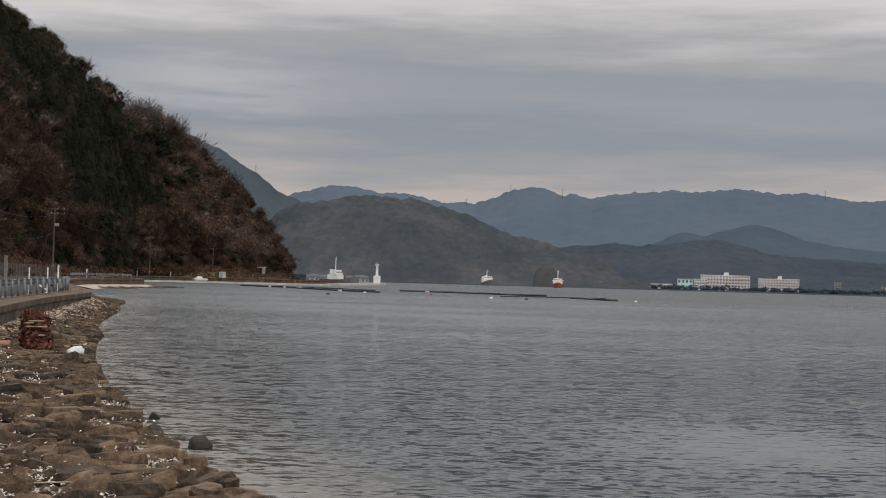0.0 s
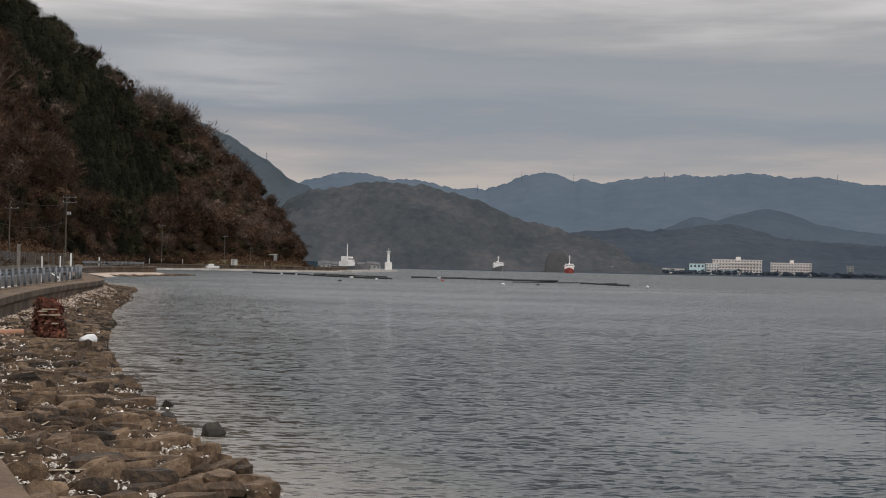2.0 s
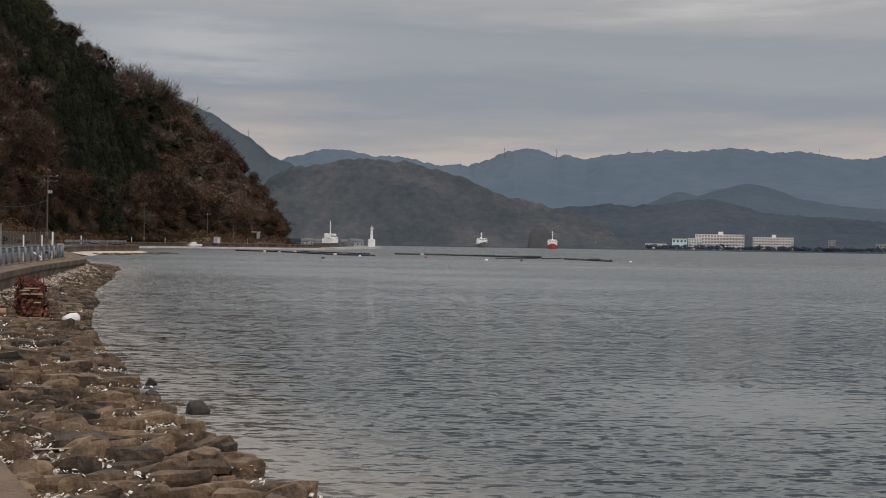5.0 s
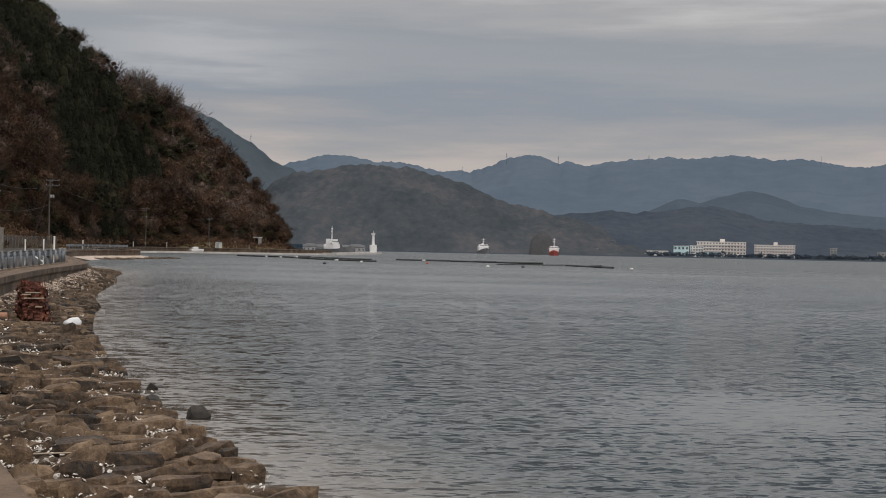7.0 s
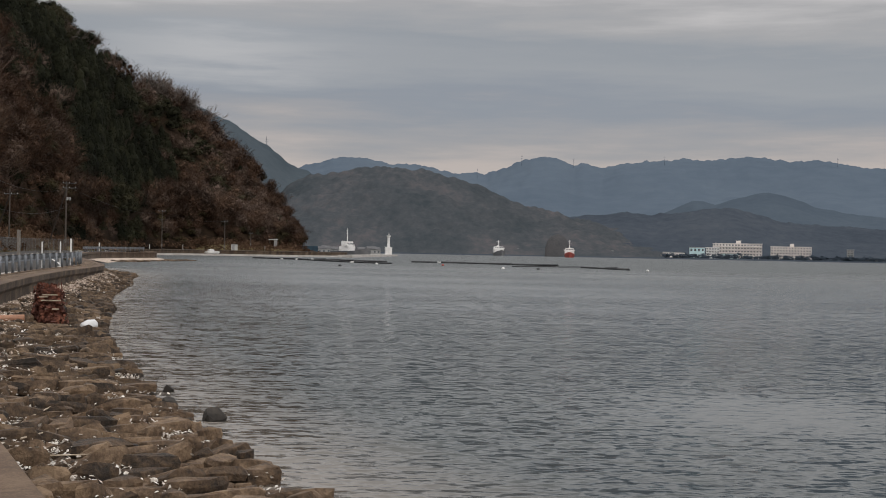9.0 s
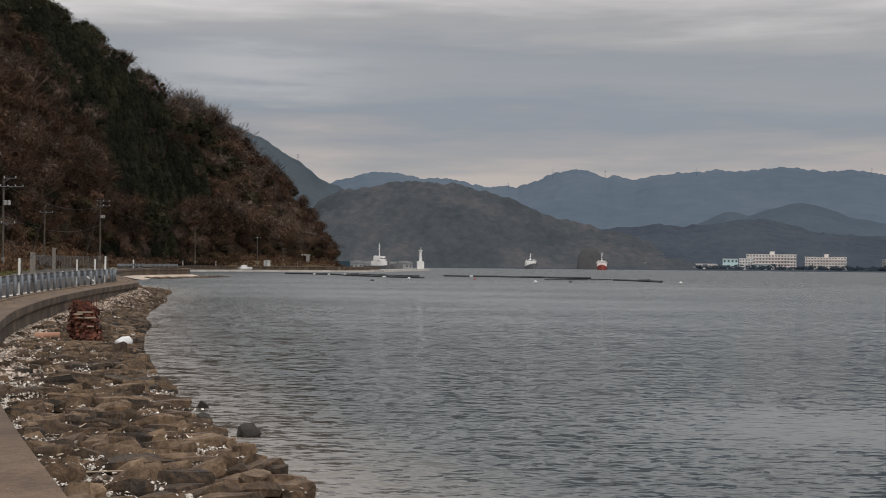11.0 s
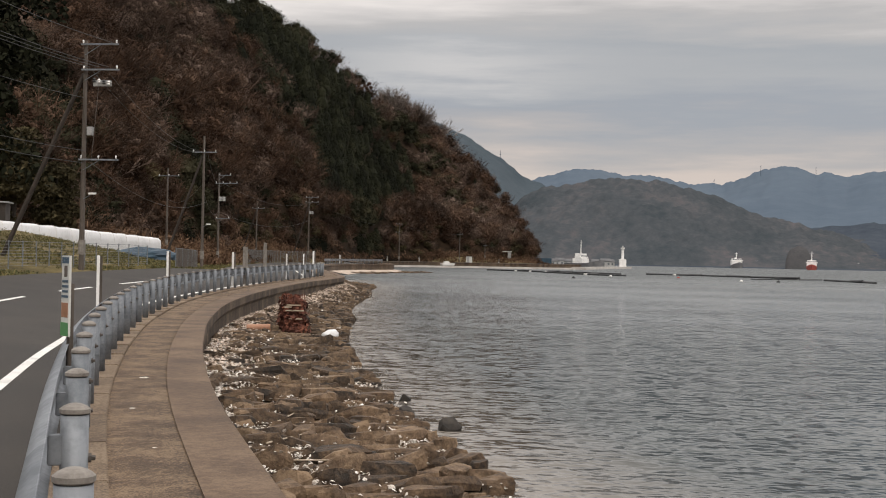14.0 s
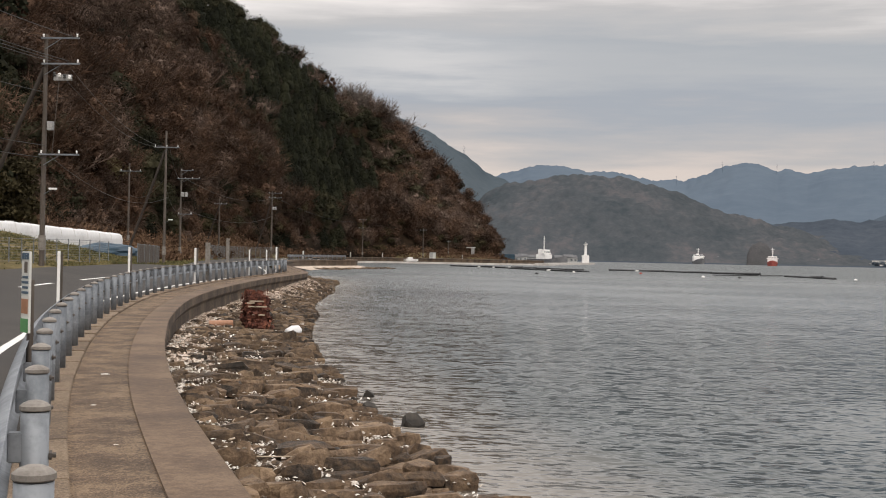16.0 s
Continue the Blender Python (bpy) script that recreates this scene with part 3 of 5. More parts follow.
def far_range(name, label, material, outline, dist, depth, rough_m, seed, step=0.25, rows=16, lumps=0.0):
    """A range of hills with its outline given as (azimuth, elevation) pairs."""
    az_k, el_k = [o[0] for o in outline], [o[1] for o in outline]
    azs = np.arange(az_k[0], az_k[-1] + step / 2, step)
    fs = np.concatenate([np.linspace(0, 1, rows), [1.3, 1.7, 2.2]])
    verts = []
    for a in azs:
        top = EYE_Z + dist * math.tan(math.radians(float(np.interp(a, az_k, el_k))))
        for f in fs:
            x, y, _ = polar(a, dist + depth * (f - 1))
            prof = f ** 0.85 if f <= 1 else max(0.0, 1 - (f - 1) * 0.7)
            gully = wobble(x, y, 2.2 / depth, seed) * 0.16 * math.sin(min(f, 1) * math.pi)
            crowns = 0.0
            if lumps:
                crowns = lumps * (0.8 - noise.voronoi(Vector((x / 11, y / 11, seed)))[0][0] * 1.3 + 0.8 * noise.noise(Vector((x / 22, y / 22, seed)))) * min(1, 6 * f) * (1 if step < 0.1 or f > 0.93 else 0.25)
            verts.append((x, y, max(-3, top * prof * (1 + gully) + wobble(x, y, 0.02, seed) * rough_m * min(1, 4 * f) + crowns)))
    ob = sheet(name, verts, grid_faces(len(azs), len(fs)), material, smooth=True)
    tagged(ob, label, "hills", kind="structure")
    return ob


FAR = ((-60, 3.0), (-30, 3.4), (-12, 3.2), (-6.9, 3.62), (-5.5, 4.06), (-4.8, 4.12), (-4.0, 4.15), (-3.0, 3.87), (-2.2, 3.9), (-1.5, 3.83), (0, 3.51), (0.7, 3.56), (1.4, 3.5), (2.1, 3.78),
       (2.8, 4.05), (3.4, 4.25), (4.06, 4.32), (4.7, 4.22), (5.3, 3.97), (5.7, 4.05), (6.6, 3.9), (8.07, 4.12), (9, 4.2), (10.05, 4.27), (11.5, 4.25), (13, 4.38), (14.6, 4.19), (16.06, 4.22),
       (17.2, 4.0), (18.4, 3.88), (19.24, 4.0), (23, 4.3), (30, 3.7), (45, 3.2), (70, 2.0))
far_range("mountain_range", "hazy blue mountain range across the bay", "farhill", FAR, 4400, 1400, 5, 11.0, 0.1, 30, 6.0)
TEAL = ((-60, 5), (-30, 5.5), (-14, 6.6), (-11.2, 6.05), (-10, 5.5), (-8.5, 4.55), (-7.3, 3.66), (-6.5, 3.4), (-5, 2.2), (-3, 0.8))
far_range("far_slope", "wooded slope falling towards the bay, blue-grey haze in its colour", "teal", TEAL, 2700, 600, 5, 15.0, 0.15, 40, 4.0)
LOW = ((3.0, 0.6), (4.5, 1.6), (5.25, 1.66), (5.9, 1.75), (7.7, 1.86), (8.8, 1.78), (10.0, 1.93), (11.0, 2.12), (12.4, 2.14), (13.5, 1.85), (14.5, 1.5), (16.6, 1.42),
       (19.3, 1.2), (24, 1.3), (35, 1.0), (60, 0.8))
low_hills = far_range("low_hills", "dark wooded low hills along the far shore, haze mixed into their colour", "lowhill", LOW, 1950, 520, 3, 21.0, 0.12, 60, 3.0)
PALE = ((7.5, 1.0), (9.5, 2.0), (10.6, 2.48), (11.5, 2.3), (12.5, 2.6), (13.6, 2.82), (14.6, 2.66), (15.8, 2.2), (17.5, 1.9), (20, 1.7), (26, 1.2))
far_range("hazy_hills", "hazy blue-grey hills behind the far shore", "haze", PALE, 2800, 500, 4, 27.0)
MID = ((-9.5, 1.0), (-8.3, 1.95), (-7.3, 2.85), (-6.5, 3.33), (-5.5, 3.44), (-4.4, 3.6), (-3.27, 3.72), (-2, 3.66), (-0.74, 3.55), (0.54, 3.1), (2.07, 2.58), (3.1, 2.15), (3.98, 2.0), (4.6, 1.85), (5.25, 1.55),
       (6.2, 1.45), (7.2, 1.2), (8.2, 0.7), (9.6, 0.2))
MID_D, MID_DEPTH = 1700, 340
headland = far_range("headland", "brown and dark green wooded headland across the water, greyed by painted haze", "midhill", MID, MID_D, MID_DEPTH, 3, 31.0, 0.07, 80, 3.8)


def bulk(name, groups, material, tints=None):
    """One mesh of many loose faces, from arrays of shape (n, sides, 3); tints holds one value a face."""
    me = bpy.data.meshes.new(name)
    sides = np.concatenate([np.full(len(g), g.shape[1], dtype=np.int32) for g in groups])
    total = int(sides.sum())
    me.vertices.add(total)
    me.vertices.foreach_set("co", np.concatenate([np.asarray(g, dtype=np.float32).reshape(-1) for g in groups]))
    me.loops.add(total)
    me.loops.foreach_set("vertex_index", np.arange(total, dtype=np.int32))
    me.polygons.add(len(sides))
    me.polygons.foreach_set("loop_start", np.concatenate([[0], np.cumsum(sides)[:-1]]).astype(np.int32))
    me.polygons.foreach_set("loop_total", sides)
    me.materials.append(M[material])
    if tints is not None:
        me.attributes.new("tint", "FLOAT", "POINT").data.foreach_set("value", np.repeat(np.asarray(tints, dtype=np.float32), sides))
    me.update(calc_edges=True)
    return new(name, me)


def s_near(x, y):
    return float(COAST_S[np.argmin(np.hypot(COAST[:, 0] - x, COAST[:, 1] - y))])


# ---------------------------------------------------------------- guard rail
POST_R, POST_H = 0.07, 0.93


def w_beam(s0, s1, parent, z_top, step=1.0):
    prof = ((0.0, 0.0), (0.035, -0.02), (0.075, -0.06), (0.075, -0.10), (0.03, -0.15), (0.03, -0.20), (0.075, -0.25), (0.075, -0.29), (0.035, -0.33), (0.0, -0.35))
    prof = [(0.125 + a, b) for a, b in prof] + [(0.117 + a, b) for a, b in prof[::-1]]

    def section(s):
        z = z_top + rise(s)
        pts = [(u, z + h) for u, h in prof]
        return pts + [pts[0]]
    return strip("rail", section, s0, s1, step, "galv", parent, True)


def guard_rail(first, last, label, detail=True):
    rail = thing("guard_rail", 0, 0, 0, label, "guard rail")
    proto = None
    for s in np.arange(first, last, 2.0):
        x, y, h = on_coast(s)
        z = WALK_Z + rise(s)
        m = Matrix.Translation((x, y, z)) @ pose(0, 0, 0, 0, 0, h)
        if proto is None:
            post = part("post", lathe([(POST_R, -0.1), (POST_R, POST_H - 0.05)], 20), "galv", rail, smooth=False)
            post.data.polygons.foreach_set("use_smooth", [len(p.vertices) == 4 for p in post.data.polygons])
            kids = [part("cap", lathe([(POST_R + 0.003, POST_H - 0.045), (POST_R + 0.007, POST_H - 0.04), (POST_R + 0.007, POST_H - 0.02), (POST_R * 0.85, POST_H - 0.006), (POST_R * 0.45, POST_H + 0.006), (0.004, POST_H + 0.01)], 20), "cap", post, "dusty beige domed cap")]
            if detail:
                kids.append(part("bracket", box(0.08, 0.07, 0.15, 0, 0.095, POST_H - 0.3, 0.006), "galv", post))
                bolt = tube((0, -0.06, POST_H - 0.27), (0, -0.105, POST_H - 0.27), 0.013, seg=6)
                tube((0, -0.07, POST_H - 0.27), (0, -0.085, POST_H - 0.27), 0.024, seg=6, bm=bolt)
                kids.append(part("bolt", bolt, "bolt", post, "rusty hexagonal bolt"))
                kids.append(part("band", lathe([(POST_R + 0.002, 0.40), (POST_R + 0.004, 0.405), (POST_R + 0.004, 0.425), (POST_R + 0.002, 0.43)], 20), "galv", post, "thin raised steel band"))
            proto = post
            post.matrix_basis = m
        else:
            c = proto.copy()
            scene.collection.objects.link(c)
            c.matrix_basis = m
            for k in kids:
                kc = k.copy()
                scene.collection.objects.link(kc)
                kc.parent = c
    for s in np.arange(first - 1, last - 1, 4.0):
        w_beam(s, s + 4.0, rail, WALK_Z + POST_H - 0.05)
    return rail


guard_rail(4.83 - 14, 101, "galvanised steel guard rail on round capped posts beside the road")
S_HEAD = s_near(-62, 220)
guard_rail(S_HEAD - 10, S_HEAD + 26, "distant galvanised guard rail on the next headland", False)

# ---------------------------------------------------------------- delineators and sign by the rail
def delineator(s, u, top, width, label, material="white"):
    x, y, h = on_coast(s, u)
    z = WALK_Z + rise(s)
    width *= 0.8
    d = thing("delineator_post", x, y, z, label, "delineator", "delineators along the rail", h)
    part("plate", box(0.025, width, top - z - 0.05, 0, 0, 0.05, 0.006), material, d)
    part("stake", box(0.05, width * 0.8, top - z - 0.01, 0.02, -width * 0.95, 0.0, 0.01), "cap" if material == "cap" else "polewood", d, "weathered backing stake")
    return d


for s, u, top, width, mat_name, label in (
        (22.0, 0.22, 3.45, 0.06, "white", "white plastic delineator with a brown stake"), (41.5, 0.22, 3.58, 0.085, "white", "white plastic delineator with a dark stake"),
        (59.5, 0.22, 3.63, 0.12, "white", "white plastic delineator with a dark stake"), (63.0, 0.22, 3.92, 0.16, "cap", "beige delineator with a weathered stake"),
        (71.8, 0.55, 4.23, 0.12, "cap", "tall pale marker post behind the rail"), (77.5, 0.22, 3.63, 0.1, "white", "white plastic delineator beside the rail"),
        (83.5, 0.22, 3.67, 0.1, "white", "white plastic delineator beside the rail"), (87.8, 0.22, 3.88, 0.14, "white", "taller white plastic delineator beside the rail")):
    delineator(s, u, top, width, label, mat_name)
FAR_AZ = np.degrees(np.arctan2(COAST[:, 0], COAST[:, 1])) + np.where(COAST_S > S_HEAD + 90, 0, 99)
for s in [S_HEAD + 4] + [float(COAST_S[np.argmin(np.abs(FAR_AZ - a))]) for a in (-13.4, -11.96, -8.4)]:
    delineator(s, 0.3, WALK_Z + rise(s) + 1.6, 0.26, "small white roadside marker far along the coast road")

sx, sy, sh = on_coast(12.0, 0.14)
sign = thing("roadside_sign", sx, sy, road_z(12.0, 0.15) + 0.13, "narrow white notice board with illegible lines on a brown stake", "sign", turn=sh + 200)
part("stake", box(0.06, 0.05, 1.55, 0, 0.03, 0, 0.006), "polewood", sign, "brown wooden stake")
sign.scale = (0.76, 1, 1)
board = part("board", box(0.27, 0.02, 0.72, 0, -0.012, 1.08, 0.004), "signwhite", sign)
part("green_band", box(0.26, 0.004, 0.12, 0, -0.025, 1.085), "green", board, "green lower panel")
part("orange_panel", box(0.22, 0.004, 0.13, 0, -0.025, 1.25), "orange", board, "faded orange panel")
for k in range(4):
    part("text_bar", box(0.22 - 0.03 * (k % 2), 0.004, 0.022, 0, -0.025, 1.425 + 0.045 * k), "signink", board)
part("picture_patch", box(0.1, 0.004, 0.1, 0.02, -0.025, 1.61), "polewood", board, "brown picture patch")
for k in range(3):
    part("text_bar", box(0.06, 0.004, 0.055, -0.08 + 0.08 * k, -0.025, 1.73), "signink", board)

# ---------------------------------------------------------------- shore stones
STONES = []
for k in range(14):
    bm = bmesh.new()
    rnd = random.Random(40 + k)
    corners = rnd.choice((5, 6, 6, 7))
    lean = (rnd.uniform(-0.12, 0.12), rnd.uniform(-0.12, 0.12))
    for i in range(corners):
        a = (i + rnd.uniform(-0.3, 0.3)) * 2 * math.pi / corners
        r = 0.5 * rnd.uniform(0.62, 1.12)
        cx, cy = max(-0.5, min(0.5, r * 1.2 * math.cos(a))), max(-0.5, min(0.5, r * 1.2 * math.sin(a)))
        f = rnd.uniform(0.74, 0.98)
        bm.verts.new((cx * f, cy * f, 0.36 + lean[0] * cx * 2 + lean[1] * cy * 2 + rnd.uniform(-0.12, 0.1)))
        bm.verts.new((cx, cy, rnd.uniform(-0.15, 0.25)))
        bm.verts.new((cx * 0.88, cy * 0.88, -0.5))
    bm.verts.new((rnd.uniform(-0.15, 0.15), rnd.uniform(-0.15, 0.15), 0.42))
    r = bmesh.ops.convex_hull(bm, input=bm.verts)
    bmesh.ops.delete(bm, geom=[g for g in r["geom_interior"] if isinstance(g, bmesh.types.BMVert)], context="VERTS")
    bmesh.ops.recalc_face_normals(bm, faces=bm.faces)
    me = bpy.data.meshes.new("stone")
    bm.to_mesh(me)
    bm.free()
    me.materials.append(M["stone"])
    STONES.append(me)


def shore_z(s, v):
    """Height of the stone slope v metres out from the wall."""
    top = float(np.interp(s, (0, 20, 36, 60, 74, 80, 86, 110), (1.12, 1.1, 1.08, 1.05, 1.1, 1.28, 1.45, 1.4)))
    return WATER + (top - WATER) * (1 - v / (beach_width(s) + 0.1))


def stone_spots():
    rnd = random.Random(7)
    spots, s = [], -9.0
    while s < 122:
        width = rnd.uniform(0.22, 0.5) * (1.0 if s < 60 else 1.15)
        v, reach = rnd.uniform(-0.25, 0.15), beach_width(s) - 0.3
        while v < reach - 0.12:
            length = rnd.choice((0.25, 0.36, 0.48, 0.6, 0.85)) * rnd.uniform(0.8, 1.2)
            length = min(length, reach - v + 0.15)
            x, y, h = on_coast(s + rnd.uniform(-0.14, 0.14), crest_u(s) - 0.12 - v - length / 2)
            thick = rnd.uniform(0.18, 0.36)
            spots.append((x, y, shore_z(s, v + length / 2) - thick * 0.3 + rnd.uniform(-0.12, 0.15), h + 90 + rnd.gauss(0, 16), length * 1.12, width * 1.1, thick,
                          rnd.gauss(0, 8) + 7, rnd.gauss(0, 7) + 2, rnd.randrange(14), s, v))
            v += length * 0.9
        s += width * 0.78
    return spots


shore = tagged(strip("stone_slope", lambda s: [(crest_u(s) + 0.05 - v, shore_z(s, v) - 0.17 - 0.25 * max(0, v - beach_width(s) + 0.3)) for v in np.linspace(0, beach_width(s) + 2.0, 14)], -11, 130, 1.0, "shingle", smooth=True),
               "shore slope of rough stones and shingle below the wall, gap shade in its colour", "stone slope", kind="structure")
tagged(strip("shingle_beach", lambda s: [(crest_u(s) + 0.05 - v, 1.25 - v * 0.17) for v in np.linspace(0, 3.6, 8)], S_HEAD - 22, S_HEAD + 40, 2.0, "beige", smooth=True),
       "pale shingle beach below the next headland's wall", "beach", kind="structure")
ledge_v, ledge_f, base_i = [], [], 0
rnd = random.Random(77)
for k in range(170):
    s = S_HEAD + rnd.uniform(-4, 34)
    x, y, h = on_coast(s, crest_u(s) - abs(rnd.gauss(4.0, 1.2)))
    m = pose(x, y, WATER + rnd.uniform(-0.12, 0.08), 0, 0, rnd.uniform(0, 360)) @ Matrix.Diagonal((rnd.uniform(0.7, 2.2), rnd.uniform(0.6, 1.6), rnd.uniform(0.3, 0.6), 1))
    me = STONES[k % 14]
    ledge_v += [m @ q.co for q in me.vertices]
    ledge_f += [[base_i + i for i in p.vertices] for p in me.polygons]
    base_i += len(me.vertices)
tagged(sheet("ledge_rocks", ledge_v, ledge_f, "stones"), "dark low rocks along the next headland's waterline", "rocks", kind="stuff")
spots = stone_spots()
rest_v, rest_f, base_i = [], [], 0
for x, y, z, turn, lx, ly, lz, t1, t2, k, s, v in spots:
    m = pose(x, y, z, t1, t2, turn) @ Matrix.Diagonal((lx, ly, lz, 1))
    if 11 < s < 25 and v > 0.05:
        st = new("stone", STONES[k])
        st.matrix_basis = m
        st.parent = shore
    else:
        me = STONES[k]
        rest_v += [m @ q.co for q in me.vertices]
        rest_f += [[base_i + i for i in p.vertices] for p in me.polygons]
        base_i += len(me.vertices)
far_stones = sheet("far_stones", rest_v, rest_f, "stones", shore)
tagged(far_stones, "rough brown shore stones farther along the slope", kind="stuff")

for x, y, sx, sy, sz, turn in ((-3.77, 20.45, 0.4, 0.3, 0.26, 20), (-5.41, 24.43, 0.26, 0.22, 0.22, 60), (-4.85, 22.0, 0.34, 0.28, 0.28, 10), (-5.55, 23.75, 0.15, 0.13, 0.12, 80)):
    rock = new("wet_rock", STONES[(int(abs(x * 7)) + 3) % 14].copy())
    rock.data.materials.clear()
    rock.data.materials.append(M["wetstone"])
    rock.matrix_basis = pose(x, y, WATER + sz * 0.12, 24, 16, turn) @ Matrix.Diagonal((sx, sy, sz, 1))
    tagged(rock, "dark wet rock standing out of the shallow water", "rock", "rocks in the shallows")

# white shells and chips washed up between the stones
rng = np.random.default_rng(5)


def chip(x, y, z, r):
    """One curled sliver of shell."""
    q = Euler((rng.normal(0, 0.5), rng.normal(0, 0.5), rng.uniform(0, 6.28))).to_matrix()
    e = rng.uniform(0.35, 0.9)
    at = Vector((x, y, z))
    return [[tuple(at + q @ (Vector(c) * r)) for c in face] for face in
            (((-1, 0, 0), (0, -e, 0.1), (0.3, 0, 0.35)), ((0, -e, 0.1), (1, 0, 0), (0.3, 0, 0.35)), ((1, 0, 0), (0, e, 0), (0.3, 0, 0.35)), ((0, e, 0), (-1, 0, 0), (0.3, 0, 0.35)))]


def chips(count, s0, s1, near_wall, size, lift):
    out = []
    for _ in range(count):
        s = rng.uniform(s0, s1)
        v = min(beach_width(s) * 0.97, abs(rng.normal(0, near_wall)))
        x, y, _ = on_coast(s, crest_u(s) + 0.03 - v)
        out += chip(x, y, shore_z(s, v) + lift * rng.uniform(0.3, 1), size * rng.uniform(0.4, 1.3))
    return out


def heaps(count, s0, s1, near_wall, size):
    """Shells caught in small drifts between the stones."""
    out = []
    for _ in range(count):
        s = rng.uniform(s0, s1)
        v = min(beach_width(s) * 0.9, abs(rng.normal(0, near_wall)))
        slant, wide = rng.uniform(-1, 1), rng.uniform(0.05, 0.2)
        for _ in range(int(rng.uniform(4, 34) * (1.6 if v < 0.6 else 1))):
            dv = rng.normal(0, wide)
            ds = rng.normal(0, 0.06) + slant * dv * 0.5
            x, y, _ = on_coast(s + ds, crest_u(s) + 0.03 - max(0, v + dv))
            out += chip(x, y, shore_z(s, v + dv) + rng.uniform(0.02, 0.11), size * rng.uniform(0.4, 1.3))
    return out


tri = heaps(70, 9, 26, 0.35, 0.035) + heaps(260, 10, 42, 2.2, 0.034) + chips(2600, 26, 46, 0.7, 0.045, 0.12) + heaps(120, 42, 100, 2.0, 0.045)
tagged(bulk("shingle_band", [np.array(chips(9000, 27, 112, 0.6, 0.065, 0.14) + chips(7000, 58, 100, 0.6, 0.075, 0.2))], "beige"), "pale pinkish shingle and shell fragments along the wall", "shingle", kind="stuff")
tagged(bulk("shell_litter", [np.array(tri)], "shell"), "bleached oyster shells and pale chips scattered over the stones", "shells", kind="stuff")

# ---------------------------------------------------------------- flotsam on the stones
def rust_cage():
    c = thing("rusted_cage", -12.95, 40.9, 0.86, "heap of rusted wire cage with pale slats on the stones", "cage", turn=198)
    c.scale = (0.87, 0.87, 0.9)
    bm = bmesh.new()
    rnd = random.Random(3)
    for i in range(900):
        a, h = rnd.uniform(0, 6.28), rnd.uniform(0, 1.5)
        r = (0.55 - 0.1 * h) * rnd.uniform(0.8, 1.25)
        p = Vector((r * math.cos(a) * 1.05, r * math.sin(a), h - (0.2 if math.cos(a) < -0.5 and h > 1.2 else 0)))
        q = Euler((rnd.gauss(0, 0.5), rnd.gauss(0, 0.5), a)).to_matrix()
        w = rnd.uniform(0.02, 0.1)
        pts = [p + q @ Vector((rnd.uniform(-0.03, 0.03), sx * w, sz * w * rnd.uniform(0.5, 1))) for sx, sz in ((-1, -1), (1, -1), (1, 1), (-1, 1))]
        f = bm.faces.new([bm.verts.new(k) for k in pts])
    part("tangled_mesh", bm, "rust", c)
    part("core", lathe([(0.4, 0), (0.46, 0.3), (0.42, 0.9), (0.33, 1.35), (0.12, 1.45)], 9), "rust", c)
    for i in range(8):
        a = i * math.pi / 4
        part("upright", tube((0.52 * math.cos(a), 0.5 * math.sin(a), 0), (0.43 * math.cos(a + 0.1), 0.42 * math.sin(a + 0.1), 1.5 + 0.08 * math.sin(5 * i)), 0.016, seg=6), "rust", c)
    for h in (0.2, 0.75, 1.3):
        for i in range(8):
            a, b = i * math.pi / 4, (i + 1) * math.pi / 4
            part("hoop_bar", tube((0.51 * math.cos(a), 0.5 * math.sin(a), h), (0.51 * math.cos(b), 0.5 * math.sin(b), h), 0.012, seg=5), "rust", c)
    for h, a0, tl in ((1.12, 0.1, 0.55), (0.92, 0.0, 0.7), (0.62, -0.1, 0.5), (1.05, 0.65, 0.3)):
        part("slat", box(tl, 0.03, 0.045, -0.06 + a0 * 0.4, 0.56, h, 0.004, -8), "stick", c, "pale weathered slat")


rust_cage()
for i, (x, y, r, l, turn, mat_name, label) in enumerate(((-13.72, 39.7, 0.14, 0.75, 14, "orange", "faded orange foam float lying beside the rusted cage"),)):
    f = thing("foam_float", x, y, 0.98, label, "float", turn=turn)
    part("body", tube((-l / 2, 0, r), (l / 2, 0, r + 0.04), r, r * 0.9, 14), mat_name, f)
    part("end_plug", tube((-l / 2 - 0.03, 0, r), (-l / 2, 0, r), r * 0.55, seg=12), "stick", f)
bm = bmesh.new()
bmesh.ops.create_icosphere(bm, subdivisions=3, radius=0.36)
for v in bm.verts:
    n_ = noise.noise(v.co * 5.0) * 0.22 + noise.noise(v.co * 14.0) * 0.06
    v.co = Vector((v.co.x * 1.0, v.co.y * 0.75, max(-0.1, v.co.z * 0.66))) * 0.8 * (1 + n_)
bag = part("plastic_bag", bm, "sheet", None, "", True)
bag.matrix_basis = pose(-11.6, 40.8, 0.92, 4, -6, 30)
tagged(bag, "crumpled white plastic bag lying on the stones", "bag")
for a, b, r in (((-5.74, 17.2, 1.12), (-6.0, 19.1, 1.06), 0.016), ((-5.15, 15.3, 1.16), (-5.1, 16.6, 1.1), 0.013), ((-4.65, 14.1, 1.15), (-3.95, 14.8, 1.08), 0.011)):
    st = part("driftwood_stick", tube(a, b, r, r * 0.6, 7), "stick")
    tagged(st, "pale dry driftwood stick on the stones", "stick", "sticks on the shore")
